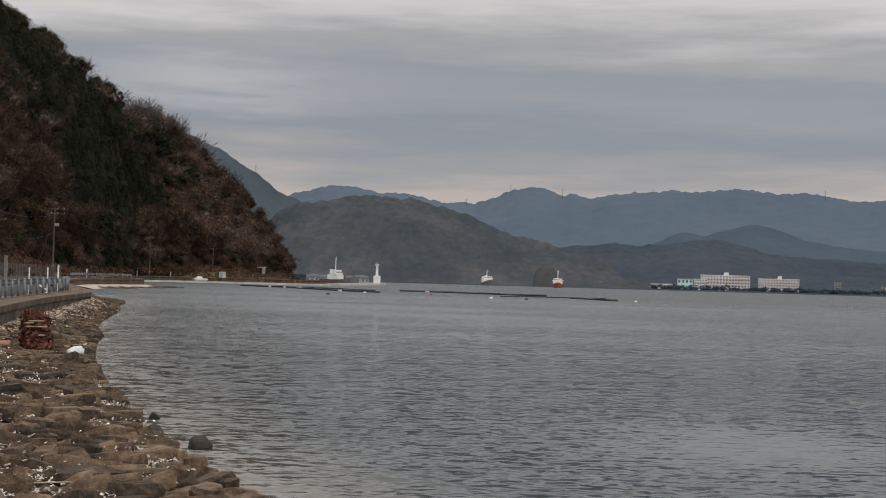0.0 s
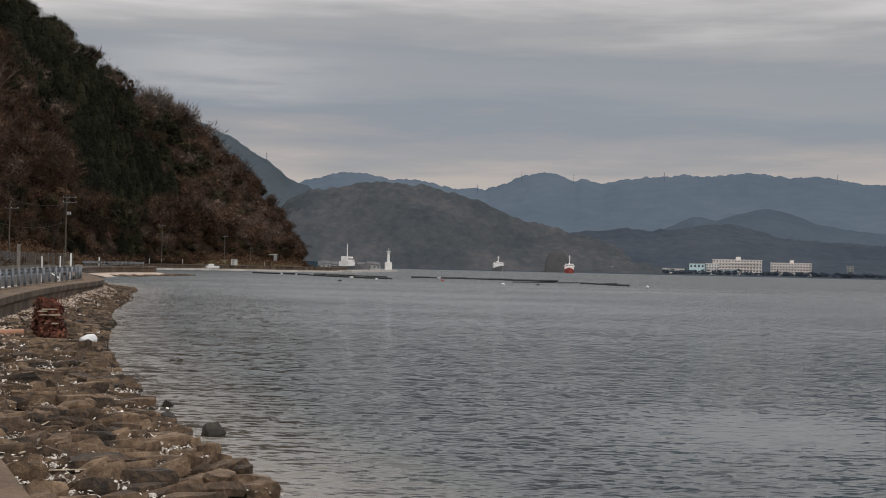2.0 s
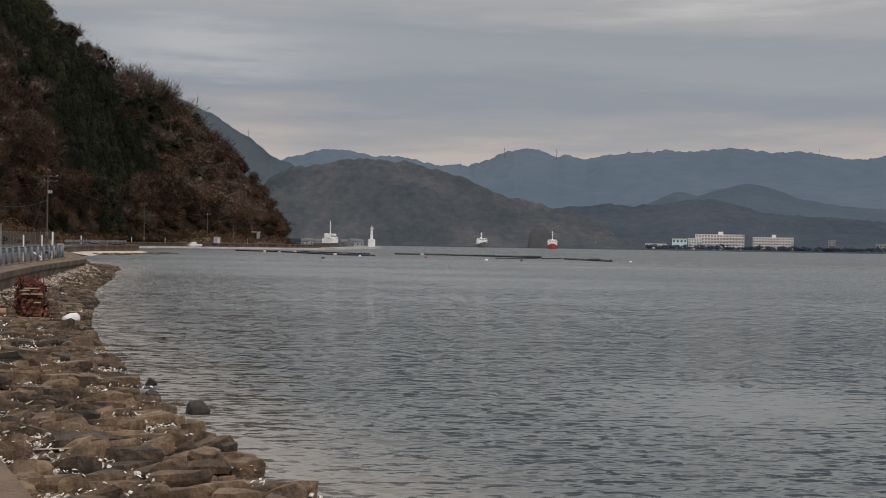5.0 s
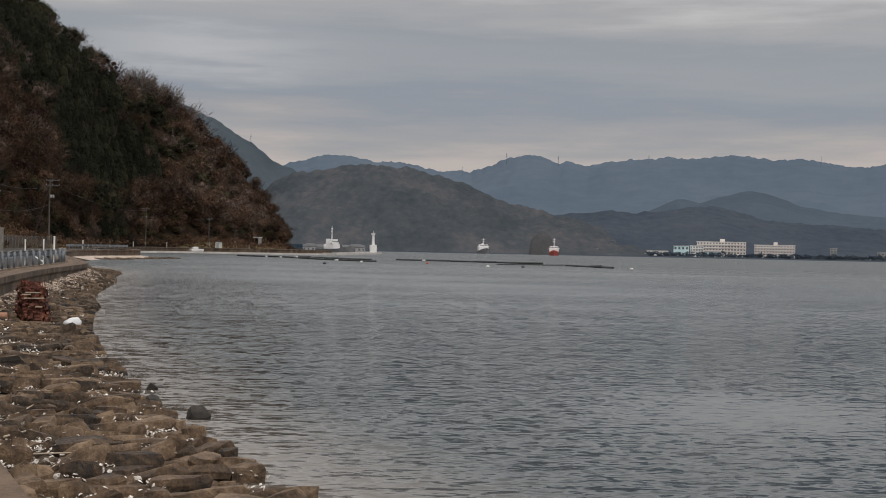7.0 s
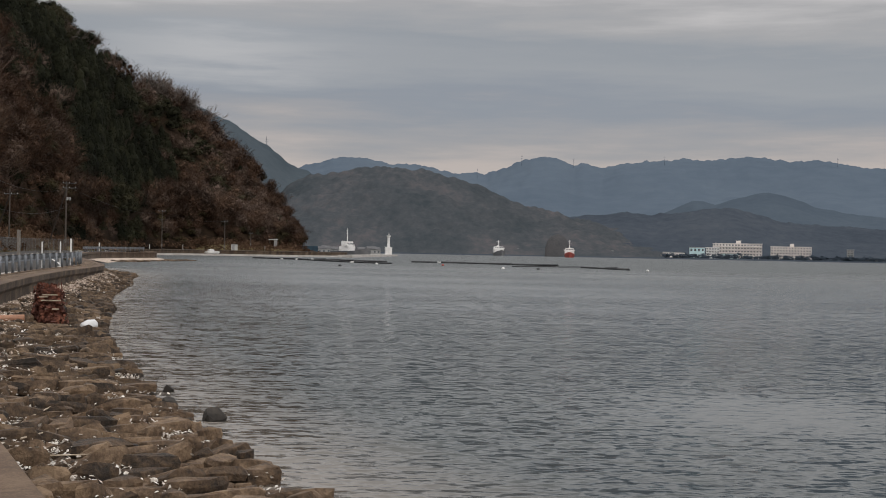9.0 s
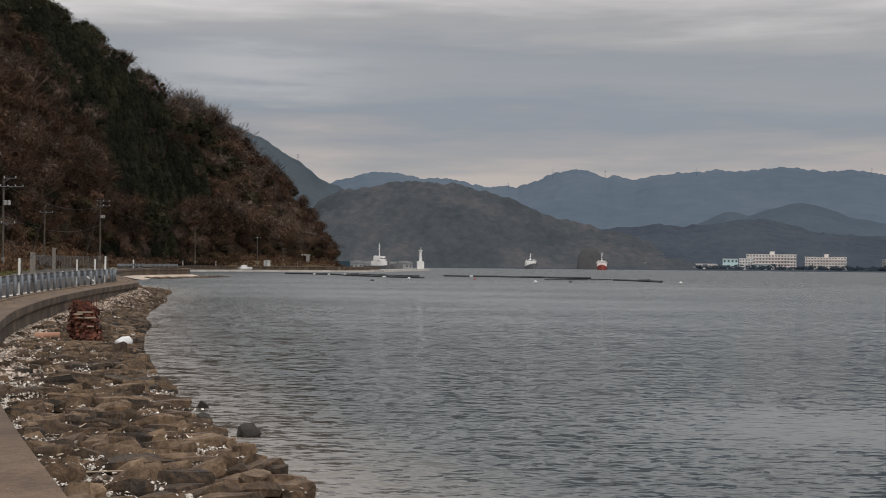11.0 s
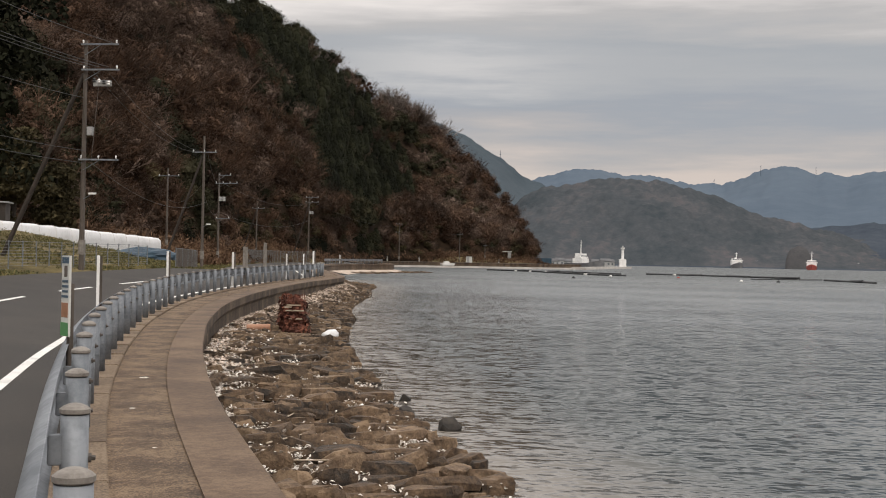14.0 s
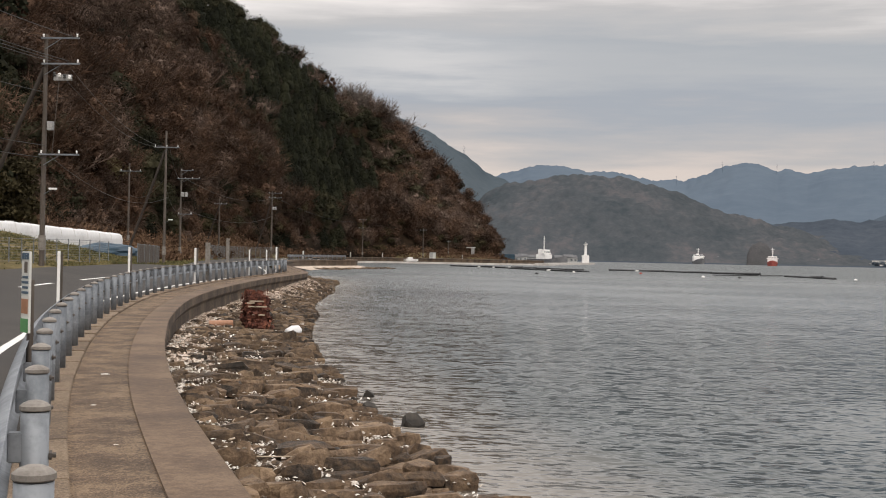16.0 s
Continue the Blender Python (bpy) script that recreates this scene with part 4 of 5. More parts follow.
for x, y, l in ((-7.34, 16.5, 0.13), (-3.56, 9.47, 0.1), (-4.6, 10.6, 0.05), (-6.0, 13.2, 0.07)):
    lit = part("shell_piece", lathe([(0.3, -0.02), (0.5, 0.05), (0.35, 0.16), (0.08, 0.2)], 9), "shell")
    lit.matrix_basis = pose(x, y, 1.785 if l > 0.1 else 1.788, 0, 0, 30) @ Matrix.Diagonal((l, l * 0.45, l * 0.6, 1))
    tagged(lit, "small pale shell lying on the concrete walkway", "shell", "shells on the walkway")
for x, y, r in ((-15.4, 44.6, 0.2), (-14.6, 47.6, 0.15), (-20.6, 66.0, 0.2), (-22.0, 75.0, 0.25), (-22.6, 79.5, 0.22)):
    pc = new("pale_rock", STONES[int(r * 100) % 14].copy())
    pc.data.materials.clear()
    pc.data.materials.append(M["shingle"])
    pc.matrix_basis = pose(x, y, 1.05, 0, 0, x * 50) @ Matrix.Diagonal((r * 3, r * 2.4, r * 2, 1))
    tagged(pc, "pale rounded rock among the shingle at the wall", "rock", "pale rocks by the wall")
# curb blocks under the posts
curb = thing("curb", 0, 0, 0, "low brown concrete curb under the guard rail", "curb", kind="structure")
proto = None
for s in np.arange(4.83 - 14 - 1, 103, 2.0):
    x, y, h = on_coast(s + 1.0, -0.02)
    zz = WALK_Z + rise(s + 1.0)
    if proto is None:
        proto = part("curb_block", box(1.985, 0.42, 0.25, 0, 0, -0.225, 0.012), "curb", curb)
        c = proto
    else:
        c = proto.copy()
        scene.collection.objects.link(c)
    c.matrix_basis = pose(x, y, zz, 0, 0, h)


# ---------------------------------------------------------------- poles and cables
def ground_z(x, y):
    s, u = signed_offset(np.array([x]), np.array([y]))
    s, u = float(s[0]), float(u[0])
    return road_z(s, 8.0) - 0.1 + float(np.interp(u, (8, 11, 22, 30, 60, 140), (0, 0.05, 2.5, 3.2, 5.4, 12))) * float(np.interp(y, (450, 510), (1, 0))) - float(np.interp(y, (470, 540), (0, 1.2)))


def utility_pole(az, d, el_top, arms, extras=(), brace=0.0, r=0.16):
    """A pole at an azimuth and distance from the origin; arms are (metres below the top, length, shift)."""
    x, y, _ = polar(az, d)
    z0 = ground_z(x, y) - 0.3
    top = EYE_Z + d * math.tan(math.radians(el_top)) - z0
    p = thing("utility_pole", x, y, z0, "weathered grey utility pole with cross arms beside the road", "utility pole", "utility poles along the road", -az * 0.0 + 4)
    part("shaft", tube((0, 0, 0), (0, 0, top), r * 0.86, r * 0.52, 12), "polewood", p, smooth=False)
    for below, length, shift in arms:
        arm = part("cross_arm", box(length, 0.09, 0.085, shift, -0.16, top - below, 0.008), "galv", p)
        n_i = max(2, int(length / 0.7))
        for k in range(n_i):
            part("insulator", lathe([(0.025, 0), (0.05, 0.03), (0.028, 0.06), (0.055, 0.1), (0.028, 0.15), (0.015, 0.17)], 8, None, shift - length / 2 + 0.12 + k * (length - 0.24) / (n_i - 1), -0.16, top - below + 0.1), "white", arm)
        part("stay", tube((shift, -0.12, top - below), (0, -0.1, top - below - 0.5), 0.02, seg=6), "galv", arm)
    if "box" in extras:
        part("junction_box", box(0.3, 0.25, 0.45, 0.32, 0, top * 0.60, 0.02), "greybox", p, "grey junction box")
    if "can" in extras:
        for dx in (0.3, 0.75):
            part("transformer", lathe([(0.16, 0), (0.2, 0.03), (0.2, 0.5), (0.14, 0.56)], 12, None, dx, -0.3, top - 3.6), "greybox", p, "grey canister transformer")
    if "switch" in extras:
        for k in range(4):
            part("switchgear", lathe([(0.05, 0), (0.09, 0.04), (0.05, 0.1), (0.09, 0.14), (0.05, 0.22)], 8, None, 0.55 + k * 0.26, -0.2, top - 2.15 - 0.05 * k), "white" if k % 2 else "cable", p)
        part("fuse_frame", box(0.95, 0.08, 0.3, 0.95, -0.1, top - 2.35, 0.01), "greybox", p)
        part("drop_wire", tube((0.75, -0.1, top - 2.4), (0.4, 0, top - 6.2), 0.02, seg=5), "polewood", p)
    if "lamp" in extras:
        lamp = part("lamp_arm", tube((0, -0.05, top * 0.33), (0.55, -0.3, top * 0.35), 0.025, seg=6), "galv", p)
        part("lamp_head", box(0.4, 0.14, 0.1, 0.65, -0.35, top * 0.35, 0.02), "white", lamp, "white street lamp head")
    part("marker_plate", lathe([(r + 0.012, 1.2), (r + 0.014, 1.21), (r + 0.014, 1.95), (r + 0.012, 1.96)], 12), "cap", p, "pale weathered band")
    if brace:
        part("brace_pole", tube((brace, 0.2, 0), (-0.1 if brace < 0 else 0.1, 0.05, top * 0.86), 0.13, 0.1, 10), "darkwood", p, "dark leaning brace pole")
    return p, (x, y, z0 + top)


POLES = {}
POLES["a"] = utility_pole(-26.72, 68, 9.05, ((0.25, 2.0, 0.8), (1.55, 2.0, 0.85), (6.15, 2.1, 0.85)), ("box", "switch", "lamp"), -4.8, 0.17)
POLES["b"] = utility_pole(-21.61, 117, 5.2, ((1.5, 2.3, 0.1),), ("lamp",), -3.9, 0.17)
POLES["c"] = utility_pole(-23.15, 158, 3.75, ((1.0, 2.6, 0.2),), (), 0, 0.17)
POLES["d"] = utility_pole(-20.93, 162, 3.63, ((0.4, 1.6, 0.8), (1.4, 2.9, 1.0), (5.8, 1.8, 0.6)), ("can",), 0, 0.18)
POLES["e"] = utility_pole(-19.25, 232, 2.33, ((1.0, 2.4, 0.3),), (), -3.0, 0.18)
POLES["f"] = utility_pole(-16.95, 252, 2.71, ((0.4, 2.6, 0.6), (1.3, 2.6, 0.6)), ("can",), -3.4, 0.22)
POLES["g"] = utility_pole(-12.9, 428, 1.6, ((0.5, 2.4, 0.0), (3.2, 1.5, -0.5)), (), 0, 0.22)
POLES["h"] = utility_pole(-10.19, 452, 1.22, ((0.7, 2.2, 0.0),), (), 0, 0.22)
POLES["i"] = utility_pole(-9.05, 465, 0.72, ((0.6, 1.5, 0.0),), (), 0, 0.2)
POLES["j"] = utility_pole(-50.0, 44, 18.5, ((0.25, 2.0, 0.8), (1.55, 2.0, 0.85), (6.15, 2.1, 0.85)), (), 0, 0.17)


def cable(a, b, sag, r, label):
    pts = [Vector(a).lerp(Vector(b), t) - Vector((0, 0, sag * 4 * t * (1 - t))) for t in np.linspace(0, 1, 13)]
    cu = bpy.data.curves.new("power_cable", "CURVE")
    cu.dimensions, cu.bevel_depth, cu.bevel_resolution = "3D", r, 1
    sp = cu.splines.new("POLY")
    sp.points.add(len(pts) - 1)
    for k, q in zip(sp.points, pts):
        k.co = (*q, 1)
    cu.materials.append(M["cable"])
    tagged(new("power_cable", cu), label, "cable", "cables between the poles")


def string(a, b, drops, r=0.012, sag=0.9):
    (_, pa), (_, pb) = POLES[a], POLES[b]
    for below, side in drops:
        cable((pa[0] + side, pa[1] - 0.15, pa[2] - below), (pb[0] + side, pb[1] - 0.15, pb[2] - below * 0.95), sag, r, "thin dark overhead cable strung between utility poles")


string("j", "a", ((1.45, 0.3), (1.45, 0.8), (1.45, 1.3), (0.15, 1.5), (3.1, 0.0), (5.95, 0.1), (6.6, 0.0)), 0.018, 1.0)
string("a", "b", ((1.5, 0.4), (1.5, 1.2), (6.2, 0.4)), 0.011, 1.3)
string("b", "d", ((1.5, 0.4), (5.0, 0.1)), 0.012, 1.2)
string("b", "c", ((4.0, 0.2),), 0.012, 1.0)
string("d", "f", ((1.3, 0.5), (5.0, 0.3)), 0.014, 1.6)
string("f", "g", ((1.0, 0.3),), 0.015, 1.8)
string("g", "h", ((0.6, 0.2),), 0.015, 1.2)

# ---------------------------------------------------------------- verge: tunnel, fences, tarpaulin
def tunnel():
    a, b = polar(-31.2, 94), polar(-23.75, 127)
    n_k, rows = 36, []
    for i in range(n_k + 1):
        t = i / n_k
        x, y = a[0] + (b[0] - a[0]) * t, a[1] + (b[1] - a[1]) * t
        top = 5.72 + (5.02 - 5.72) * t + 0.03 * math.sin(i * 1.7)
        foot = ground_z(x, y) - 0.5
        dx, dy = (b[1] - a[1]), -(b[0] - a[0])
        ln = math.hypot(dx, dy)
        dx, dy = dx / ln, dy / ln
        for off, z in ((0.9, foot), (0.88, 4.72 - 0.4 * t), (0.8, top - 0.25), (0.6, top - 0.04), (-0.1, top), (-0.7, top - 0.35), (-0.9, foot)):
            rows.append((x + dx * off, y + dy * off, z))
    t = thing("plastic_tunnel", 0, 0, 0, "long low white plastic-covered growing tunnel on the bank", "growing tunnel")
    sheet("cover", rows, grid_faces(n_k + 1, 7), "sheet", t, True)
    for i in (0, n_k):
        v = rows[i * 7:i * 7 + 7]
        sheet("end_panel", v, [list(range(7))], "sheet", t)
    for i in range(0, n_k + 1, 3):
        v = rows[i * 7:i * 7 + 5]
        bm = bmesh.new()
        for p, q in zip(v[1:], v[2:]):
            tube(Vector(p) + Vector((0.02, -0.02, 0.02)), Vector(q) + Vector((0.02, -0.02, 0.02)), 0.018, seg=5, bm=bm)
        part("hoop", bm, "white", t)


tunnel()
x, y, _ = polar(-30.5, 100)
shed = thing("garden_shed", x, y, ground_z(x, y), "small dark shed with a flat pale roof behind the tunnel", "shed", turn=20)
part("wall", box(2.6, 2.0, 2.3, 0, 0, -0.3), "darkwood", shed)
part("roof", box(3.0, 2.4, 0.1, 0, 0, 2.0, 0.02), "greybox", shed)


def fence(name, s0, s1, u, height, pitch, label, slats, slat_w=0.13):
    f = thing(name, 0, 0, 0, label, "fence")
    prev = None
    for s in np.arange(s0, s1, pitch):
        x, y, h = on_coast(s, u)
        z = road_z(s, 8.0) - 0.1
        part("fence_post", tube((x, y, z - 0.2), (x, y, z + height + 0.05), 0.03, seg=6), "galv", f)
        if prev:
            px, py, pz = prev
            wires = bmesh.new()
            n_w = 11
            for k in range(n_w):
                hh = height * (0.05 + 0.95 * k / (n_w - 1))
                tube((px, py, pz + hh), (x, y, z + hh), 0.012 if k in (0, n_w - 1) else 0.006, seg=4, bm=wires)
            part("wires", wires, "galv", f)
            if slats:
                n_s = int(pitch / 0.17)
                for k in range(n_s):
                    t = (k + 0.5) / n_s
                    cx, cy, cz = px + (x - px) * t, py + (y - py) * t, pz + (z - pz) * t
                    sl = part("slat", box(slat_w, 0.02, height - 0.06, cx, cy, cz + 0.05, 0, h), "polewood", f)
        prev = (x, y, z)
    return f


fence("mesh_fence", 44, 86, 10.6, 1.5, 2.0, "grey wire mesh fence with thin steel posts on the verge", False)
fence("slat_fence", 86, 98, 9.2, 1.45, 2.0, "grey upright slat fence beside the road", True)
fence("slat_fence", 182, 244, 9.6, 2.1, 2.0, "grey upright slat fence farther along the road", True, 0.05)
x, y, _ = polar(-24.0, 112)
bm = bmesh.new()
bmesh.ops.create_icosphere(bm, subdivisions=3, radius=1.0)
for v in bm.verts:
    v.co = Vector((v.co.x * 3.2, v.co.y * 1.0, max(-0.3, v.co.z) * 0.8)) * (1 + 0.25 * noise.noise(v.co * 2.3))
tarp = part("tarpaulin_heap", bm, "blue", None, "", False)
tarp.matrix_basis = pose(x, y, ground_z(x, y) + 0.25, 0, 0, 40)
tagged(tarp, "heap covered with a crumpled blue tarpaulin behind the fence", "tarpaulin")

# ---------------------------------------------------------------- woods
def quads(centers, sizes, aspect, up_bias, rg):
    """Small leaf faces at the centers, with uneven turns."""
    n = len(centers)
    d = rg.normal(size=(n, 3))
    d[:, 2] += up_bias
    d /= np.linalg.norm(d, axis=1)[:, None]
    e = np.cross(d, rg.normal(size=(n, 3)))
    e /= np.linalg.norm(e, axis=1)[:, None]
    a, b = d * sizes[:, None] * aspect, e * sizes[:, None]
    return np.stack([centers - a - b * 0.6, centers - a * 0.2 + b, centers + a + b * 0.4, centers + a * 0.1 - b], 1)


def crown(p, r, h, n, rg, lobes=5):
    """Points in the shells of several lobes that make up one crown."""
    c = rg.normal(size=(lobes, 3)) * (r * 0.42, r * 0.42, h * 0.22)
    c[:, 2] += h * 0.55
    k = rg.integers(0, lobes, n)
    d = rg.normal(size=(n, 3))
    d /= np.linalg.norm(d, axis=1)[:, None]
    d[:, 2] = np.abs(d[:, 2]) * 0.9 - 0.15
    rad = (0.55 + 0.1 * (k % 3)) * rg.uniform(0.75, 1.05, n)
    return np.array(p) + c[k] + d * rad[:, None] * (r, r, h * 0.45)


def ball(fine):
    bmx = bmesh.new()
    bmesh.ops.create_icosphere(bmx, subdivisions=fine, radius=1)
    iv = np.array([v.co[:] for v in bmx.verts])
    fi = np.array([[v.index for v in f.verts] for f in bmx.faces])
    bmx.free()
    return iv, fi


BALL_V, BALL_F = ball(1)
BODY_V, BODY_F = ball(2)


def twigs(x, y, z, rg, size=1.0, limbs=12, each=16):
    """A leafless crown: limbs that fan out of a short stem, each with fine twigs."""
    d = rg.normal(size=(limbs, 3)) * (0.7, 0.7, 0.3)
    d[:, 2] = np.abs(d[:, 2]) + 0.7
    d /= np.linalg.norm(d, axis=1)[:, None]
    ln = rg.uniform(2.2, 4.2, limbs) * size
    foot = np.array((x, y, z)) + rg.normal(size=(limbs, 3)) * (0.35, 0.35, 0.2) * size
    k = np.repeat(np.arange(limbs), each)
    a = foot[k] + d[k] * (ln[k] * rg.uniform(0.3, 1.0, len(k)))[:, None]
    e = d[k] + rg.normal(size=(len(k), 3)) * 0.5
    e /= np.linalg.norm(e, axis=1)[:, None]
    b = a + e * (rg.uniform(0.7, 1.7, len(k)) * size)[:, None]
    root, tip = np.concatenate([foot, a]), np.concatenate([foot + d * ln[:, None], b])
    side = np.cross(tip - root, rg.normal(size=root.shape))
    side = side / np.linalg.norm(side, axis=1)[:, None] * np.concatenate([np.full(limbs, 0.06), np.full(len(k), 0.034)])[:, None] * size
    return np.stack([root - side, root + side, tip], 1)


def leaves(at, out, size, aspect, loose, rg):
    """Small three-cornered leaf clumps that face outwards, more or less."""
    nrm = out + rg.normal(size=out.shape) * loose
    a = np.cross(nrm, rg.normal(size=out.shape))
    a /= np.linalg.norm(a, axis=1)[:, None]
    b = np.cross(nrm, a)
    b /= np.linalg.norm(b, axis=1)[:, None]
    a, b = a * (size * aspect)[:, None], b * size[:, None]
    return np.stack([at + a, at - a * 0.5 + b * 0.8, at - a * 0.5 - b * 0.8], 1)


def round_tree(x, y, z, r, h, n, lobes, rg, size, aspect, loose, fill):
    """A broad crown of several lobes: leaf clumps over uneven inner bodies."""
    c = rg.normal(size=(lobes, 3))
    c /= np.linalg.norm(c, axis=1)[:, None]
    c *= (r * 0.5, r * 0.5, h * 0.32)
    c[:, 2] = np.abs(c[:, 2]) + h * 0.5
    c[0] = (0, 0, h * 0.45)
    c += (x, y, z)
    rad = rg.uniform(0.42, 0.62, lobes)
    rad[0] = 0.75
    k = rg.integers(0, lobes, n)
    d = rg.normal(size=(n, 3))
    d /= np.linalg.norm(d, axis=1)[:, None]
    d[:, 2] = np.where(d[:, 2] < -0.65, -d[:, 2], d[:, 2])
    full = np.array((r, r, h * 0.5))
    at = c[k] + d * full * (rad[k] * rg.uniform(0.5, 1.15, n) ** 0.7)[:, None]
    q = leaves(at, d, rg.uniform(*size, n), aspect, loose, rg)
    body = [(BALL_V * (1 + 0.16 * rg.normal(size=(len(BALL_V), 1))) * full * rad[j] * fill + c[j])[BALL_F] for j in range(lobes)]
    return np.concatenate([q] + body)


def cone_tree(x, y, z, r, h, n, rg):
    """A slender evergreen: tiers of drooping sprays round a pointed body."""
    lv = rg.uniform(0.04, 1, n) ** 1.15
    th = rg.uniform(0, 6.283, n)
    ring = r * (1 - lv ** 1.7 * 0.85) * rg.uniform(0.45, 1.2, n)
    out = np.stack([np.cos(th), np.sin(th), 0.5 + 0 * th], 1)
    at = np.stack([x + ring * np.cos(th), y + ring * np.sin(th), z + lv * h], 1)
    body = [(BODY_V * (1 + 0.1 * rg.normal(size=(len(BODY_V), 1))) * (r * w, r * w, h * 0.28) + (x, y, z + h * f))[BODY_F] for f, w in ((0.28, 0.62), (0.6, 0.42))]
    return np.concatenate([leaves(at, out, rg.uniform(0.1, 0.24, n), 1.5, 0.5, rg)] + body)


def woods():
    rg = np.random.default_rng(12)
    sets = {k: [] for k in ("conifer", "evergreen", "bare", "russet", "pale", "olive")}
    tints = {k: [] for k in sets}
    for i in range(2820):
        az = rg.uniform(-33.5, -6.7) if i < 2350 else rg.uniform(-70, -33) if i < 2500 else rg.uniform(-27, -12)
        f = rg.uniform(0.0, 1.03) ** 1.15 if i < 2500 else rg.uniform(0.0, 0.4)
        x, y, z = hill_at(az, f)
        el = math.degrees(math.atan2(z - EYE_Z, math.hypot(x, y)))
        patch = wobble(x, y, 0.016, 2.0) + 0.35 * wobble(x, y, 0.05, 4.0)
        band = math.exp(-((az - float(np.interp(el, (1.5, 3, 6, 8.5, 11), (-14.4, -14.8, -16.1, -17.9, -20.2)))) / 2.1) ** 2) * (1 if el > 2.2 else 0.25)
        crest = f > 0.8 and az < -17.5
        small = 0.7 if f < 0.08 or az > -8 else 0.85 if az > -9.5 else 1.0
        r = rg.uniform(2.2, 4.3) * small
        own = rg.normal(0, 0.5) + 0.6 * patch
        if band > 0.42 + 0.16 * rg.normal() and f < 0.9:
            kind = "conifer"
            q = cone_tree(x, y, z - 0.5, r * 0.8, r * rg.uniform(1.7, 2.3), 620, rg)
        elif patch + 0.5 * band + (0.4 if crest else 0.0) + (0.16 if az < -27 else 0.0) - 0.45 * math.exp(-((az + 10) / 2.8) ** 2) > 0.2 + 0.16 * rg.normal():
            kind = "evergreen"
            q = round_tree(x, y, z - 0.6, r * 1.05, r * rg.uniform(1.4, 1.8), 760, 7, rg, (0.085, 0.2), 1.4, 0.8, 0.5)
        elif (f < 0.12 and az > -20 and rg.random() < 0.3) or (az > -8.0 and f < 0.5 and rg.random() < 0.5) or rg.random() < 0.03:
            kind = "olive"
            q = round_tree(x, y, z - 0.5, r * 0.8, r * 1.3, 600, 5, rg, (0.07, 0.17), 1.9, 0.9, 0.45)
        else:
            kind = "russet" if rg.random() < (0.55 if f < 0.45 or az > -12 else 0.25) else "bare"
            if f > 0.95 and -21 < az < -8.5:
                kind, q = "pale" if az > -16 else "bare", twigs(x, y, z - 0.3, rg, rg.uniform(0.8, 1.25))
            else:
                h = r * rg.uniform(1.6, 2.4)
                q = np.concatenate([round_tree(x, y, z - 0.6, r * 1.05, h, 620, 8, rg, (0.045, 0.105), 3.2, 1.6, 0.3), twigs(x, y, z + h * 0.12, rg, h * 0.2, 12, 20)])
        sets[kind].append(q)
        tints[kind].append(np.full(len(q), own))
    for i in range(84):
        az = rg.uniform(-13.6, -11.2) if i < 24 else rg.uniform(-13.4, -10.4) if i < 60 else rg.uniform(-19, -8.5)
        x, y, z = hill_at(az, rg.uniform(0.94, 1.0))
        q = twigs(x, y, z - 0.5, rg, rg.uniform(1.6, 2.5) if i < 24 else rg.uniform(0.8, 1.3), 18 if i < 24 else 12, 30 if i < 24 else 18)
        sets["pale"].append(q)
        tints["pale"].append(np.full(len(q), rg.normal(0, 0.5)))
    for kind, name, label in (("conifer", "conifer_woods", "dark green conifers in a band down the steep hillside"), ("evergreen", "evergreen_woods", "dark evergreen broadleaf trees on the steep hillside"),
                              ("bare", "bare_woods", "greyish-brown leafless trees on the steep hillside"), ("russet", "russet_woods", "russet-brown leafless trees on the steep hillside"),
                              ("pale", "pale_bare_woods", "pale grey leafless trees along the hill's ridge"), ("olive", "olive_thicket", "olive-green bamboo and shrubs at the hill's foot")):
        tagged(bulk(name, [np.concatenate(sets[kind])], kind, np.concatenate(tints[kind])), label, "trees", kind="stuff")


woods()


def verge_plants():
    rg = np.random.default_rng(3)
    pts = []
    for i in range(9000):
        s = rg.uniform(20, 160) if i < 7800 else rg.uniform(160, 460)
        u = 8.6 + abs(rg.normal(0, 7))
        x, y, _ = on_coast(s, u)
        z = ground_z(x, y)
        if wobble(x, y, 0.25, 8.0) < -0.1:
            continue
        c = np.array([[x, y, z]]) + rg.normal(size=(14, 3)) * (0.3, 0.3, 0.04)
        pts.append(c)
    pts = np.concatenate(pts)
    q = quads(pts + (0, 0, 0.12), rg.uniform(0.012, 0.035, len(pts)), 4.5, 1.2, rg)
    tagged(bulk("verge_grass", [q], "grass"), "tufts of dry yellow and green grass on the verge", "grass", kind="stuff")
    pts = []
    for i in range(2400):
        s = rg.uniform(135, 520)
        u = rg.uniform(9.5, 24)
        x, y, _ = on_coast(s, u)
        r = rg.uniform(0.4, 1.1)
        pts.append(crown((x, y, ground_z(x, y) - 0.2), r, r * 1.4, 26, rg, 3))
    for i in range(1500):
        az, f = rg.uniform(-33, -6.6), rg.uniform(-0.035, 0.05)
        x, y, z = hill_at(az, max(f, 0))
        r = rg.uniform(0.9, 2.0)
        back = min(0, f) * 100
        px, py, _ = polar(az, math.hypot(x, y) + back)
        pts.append(crown((px, py, min(z, ground_z(px, py)) - 0.3), r, r * 1.6, 46, rg, 4))
    pts = np.concatenate(pts)
    tagged(bulk("brown_scrub", [quads(pts, rg.uniform(0.04, 0.1, len(pts)), 5, 0.8, rg)], "scrub"), "low brown winter scrub between road and hill", "shrubs", kind="stuff")


verge_plants()


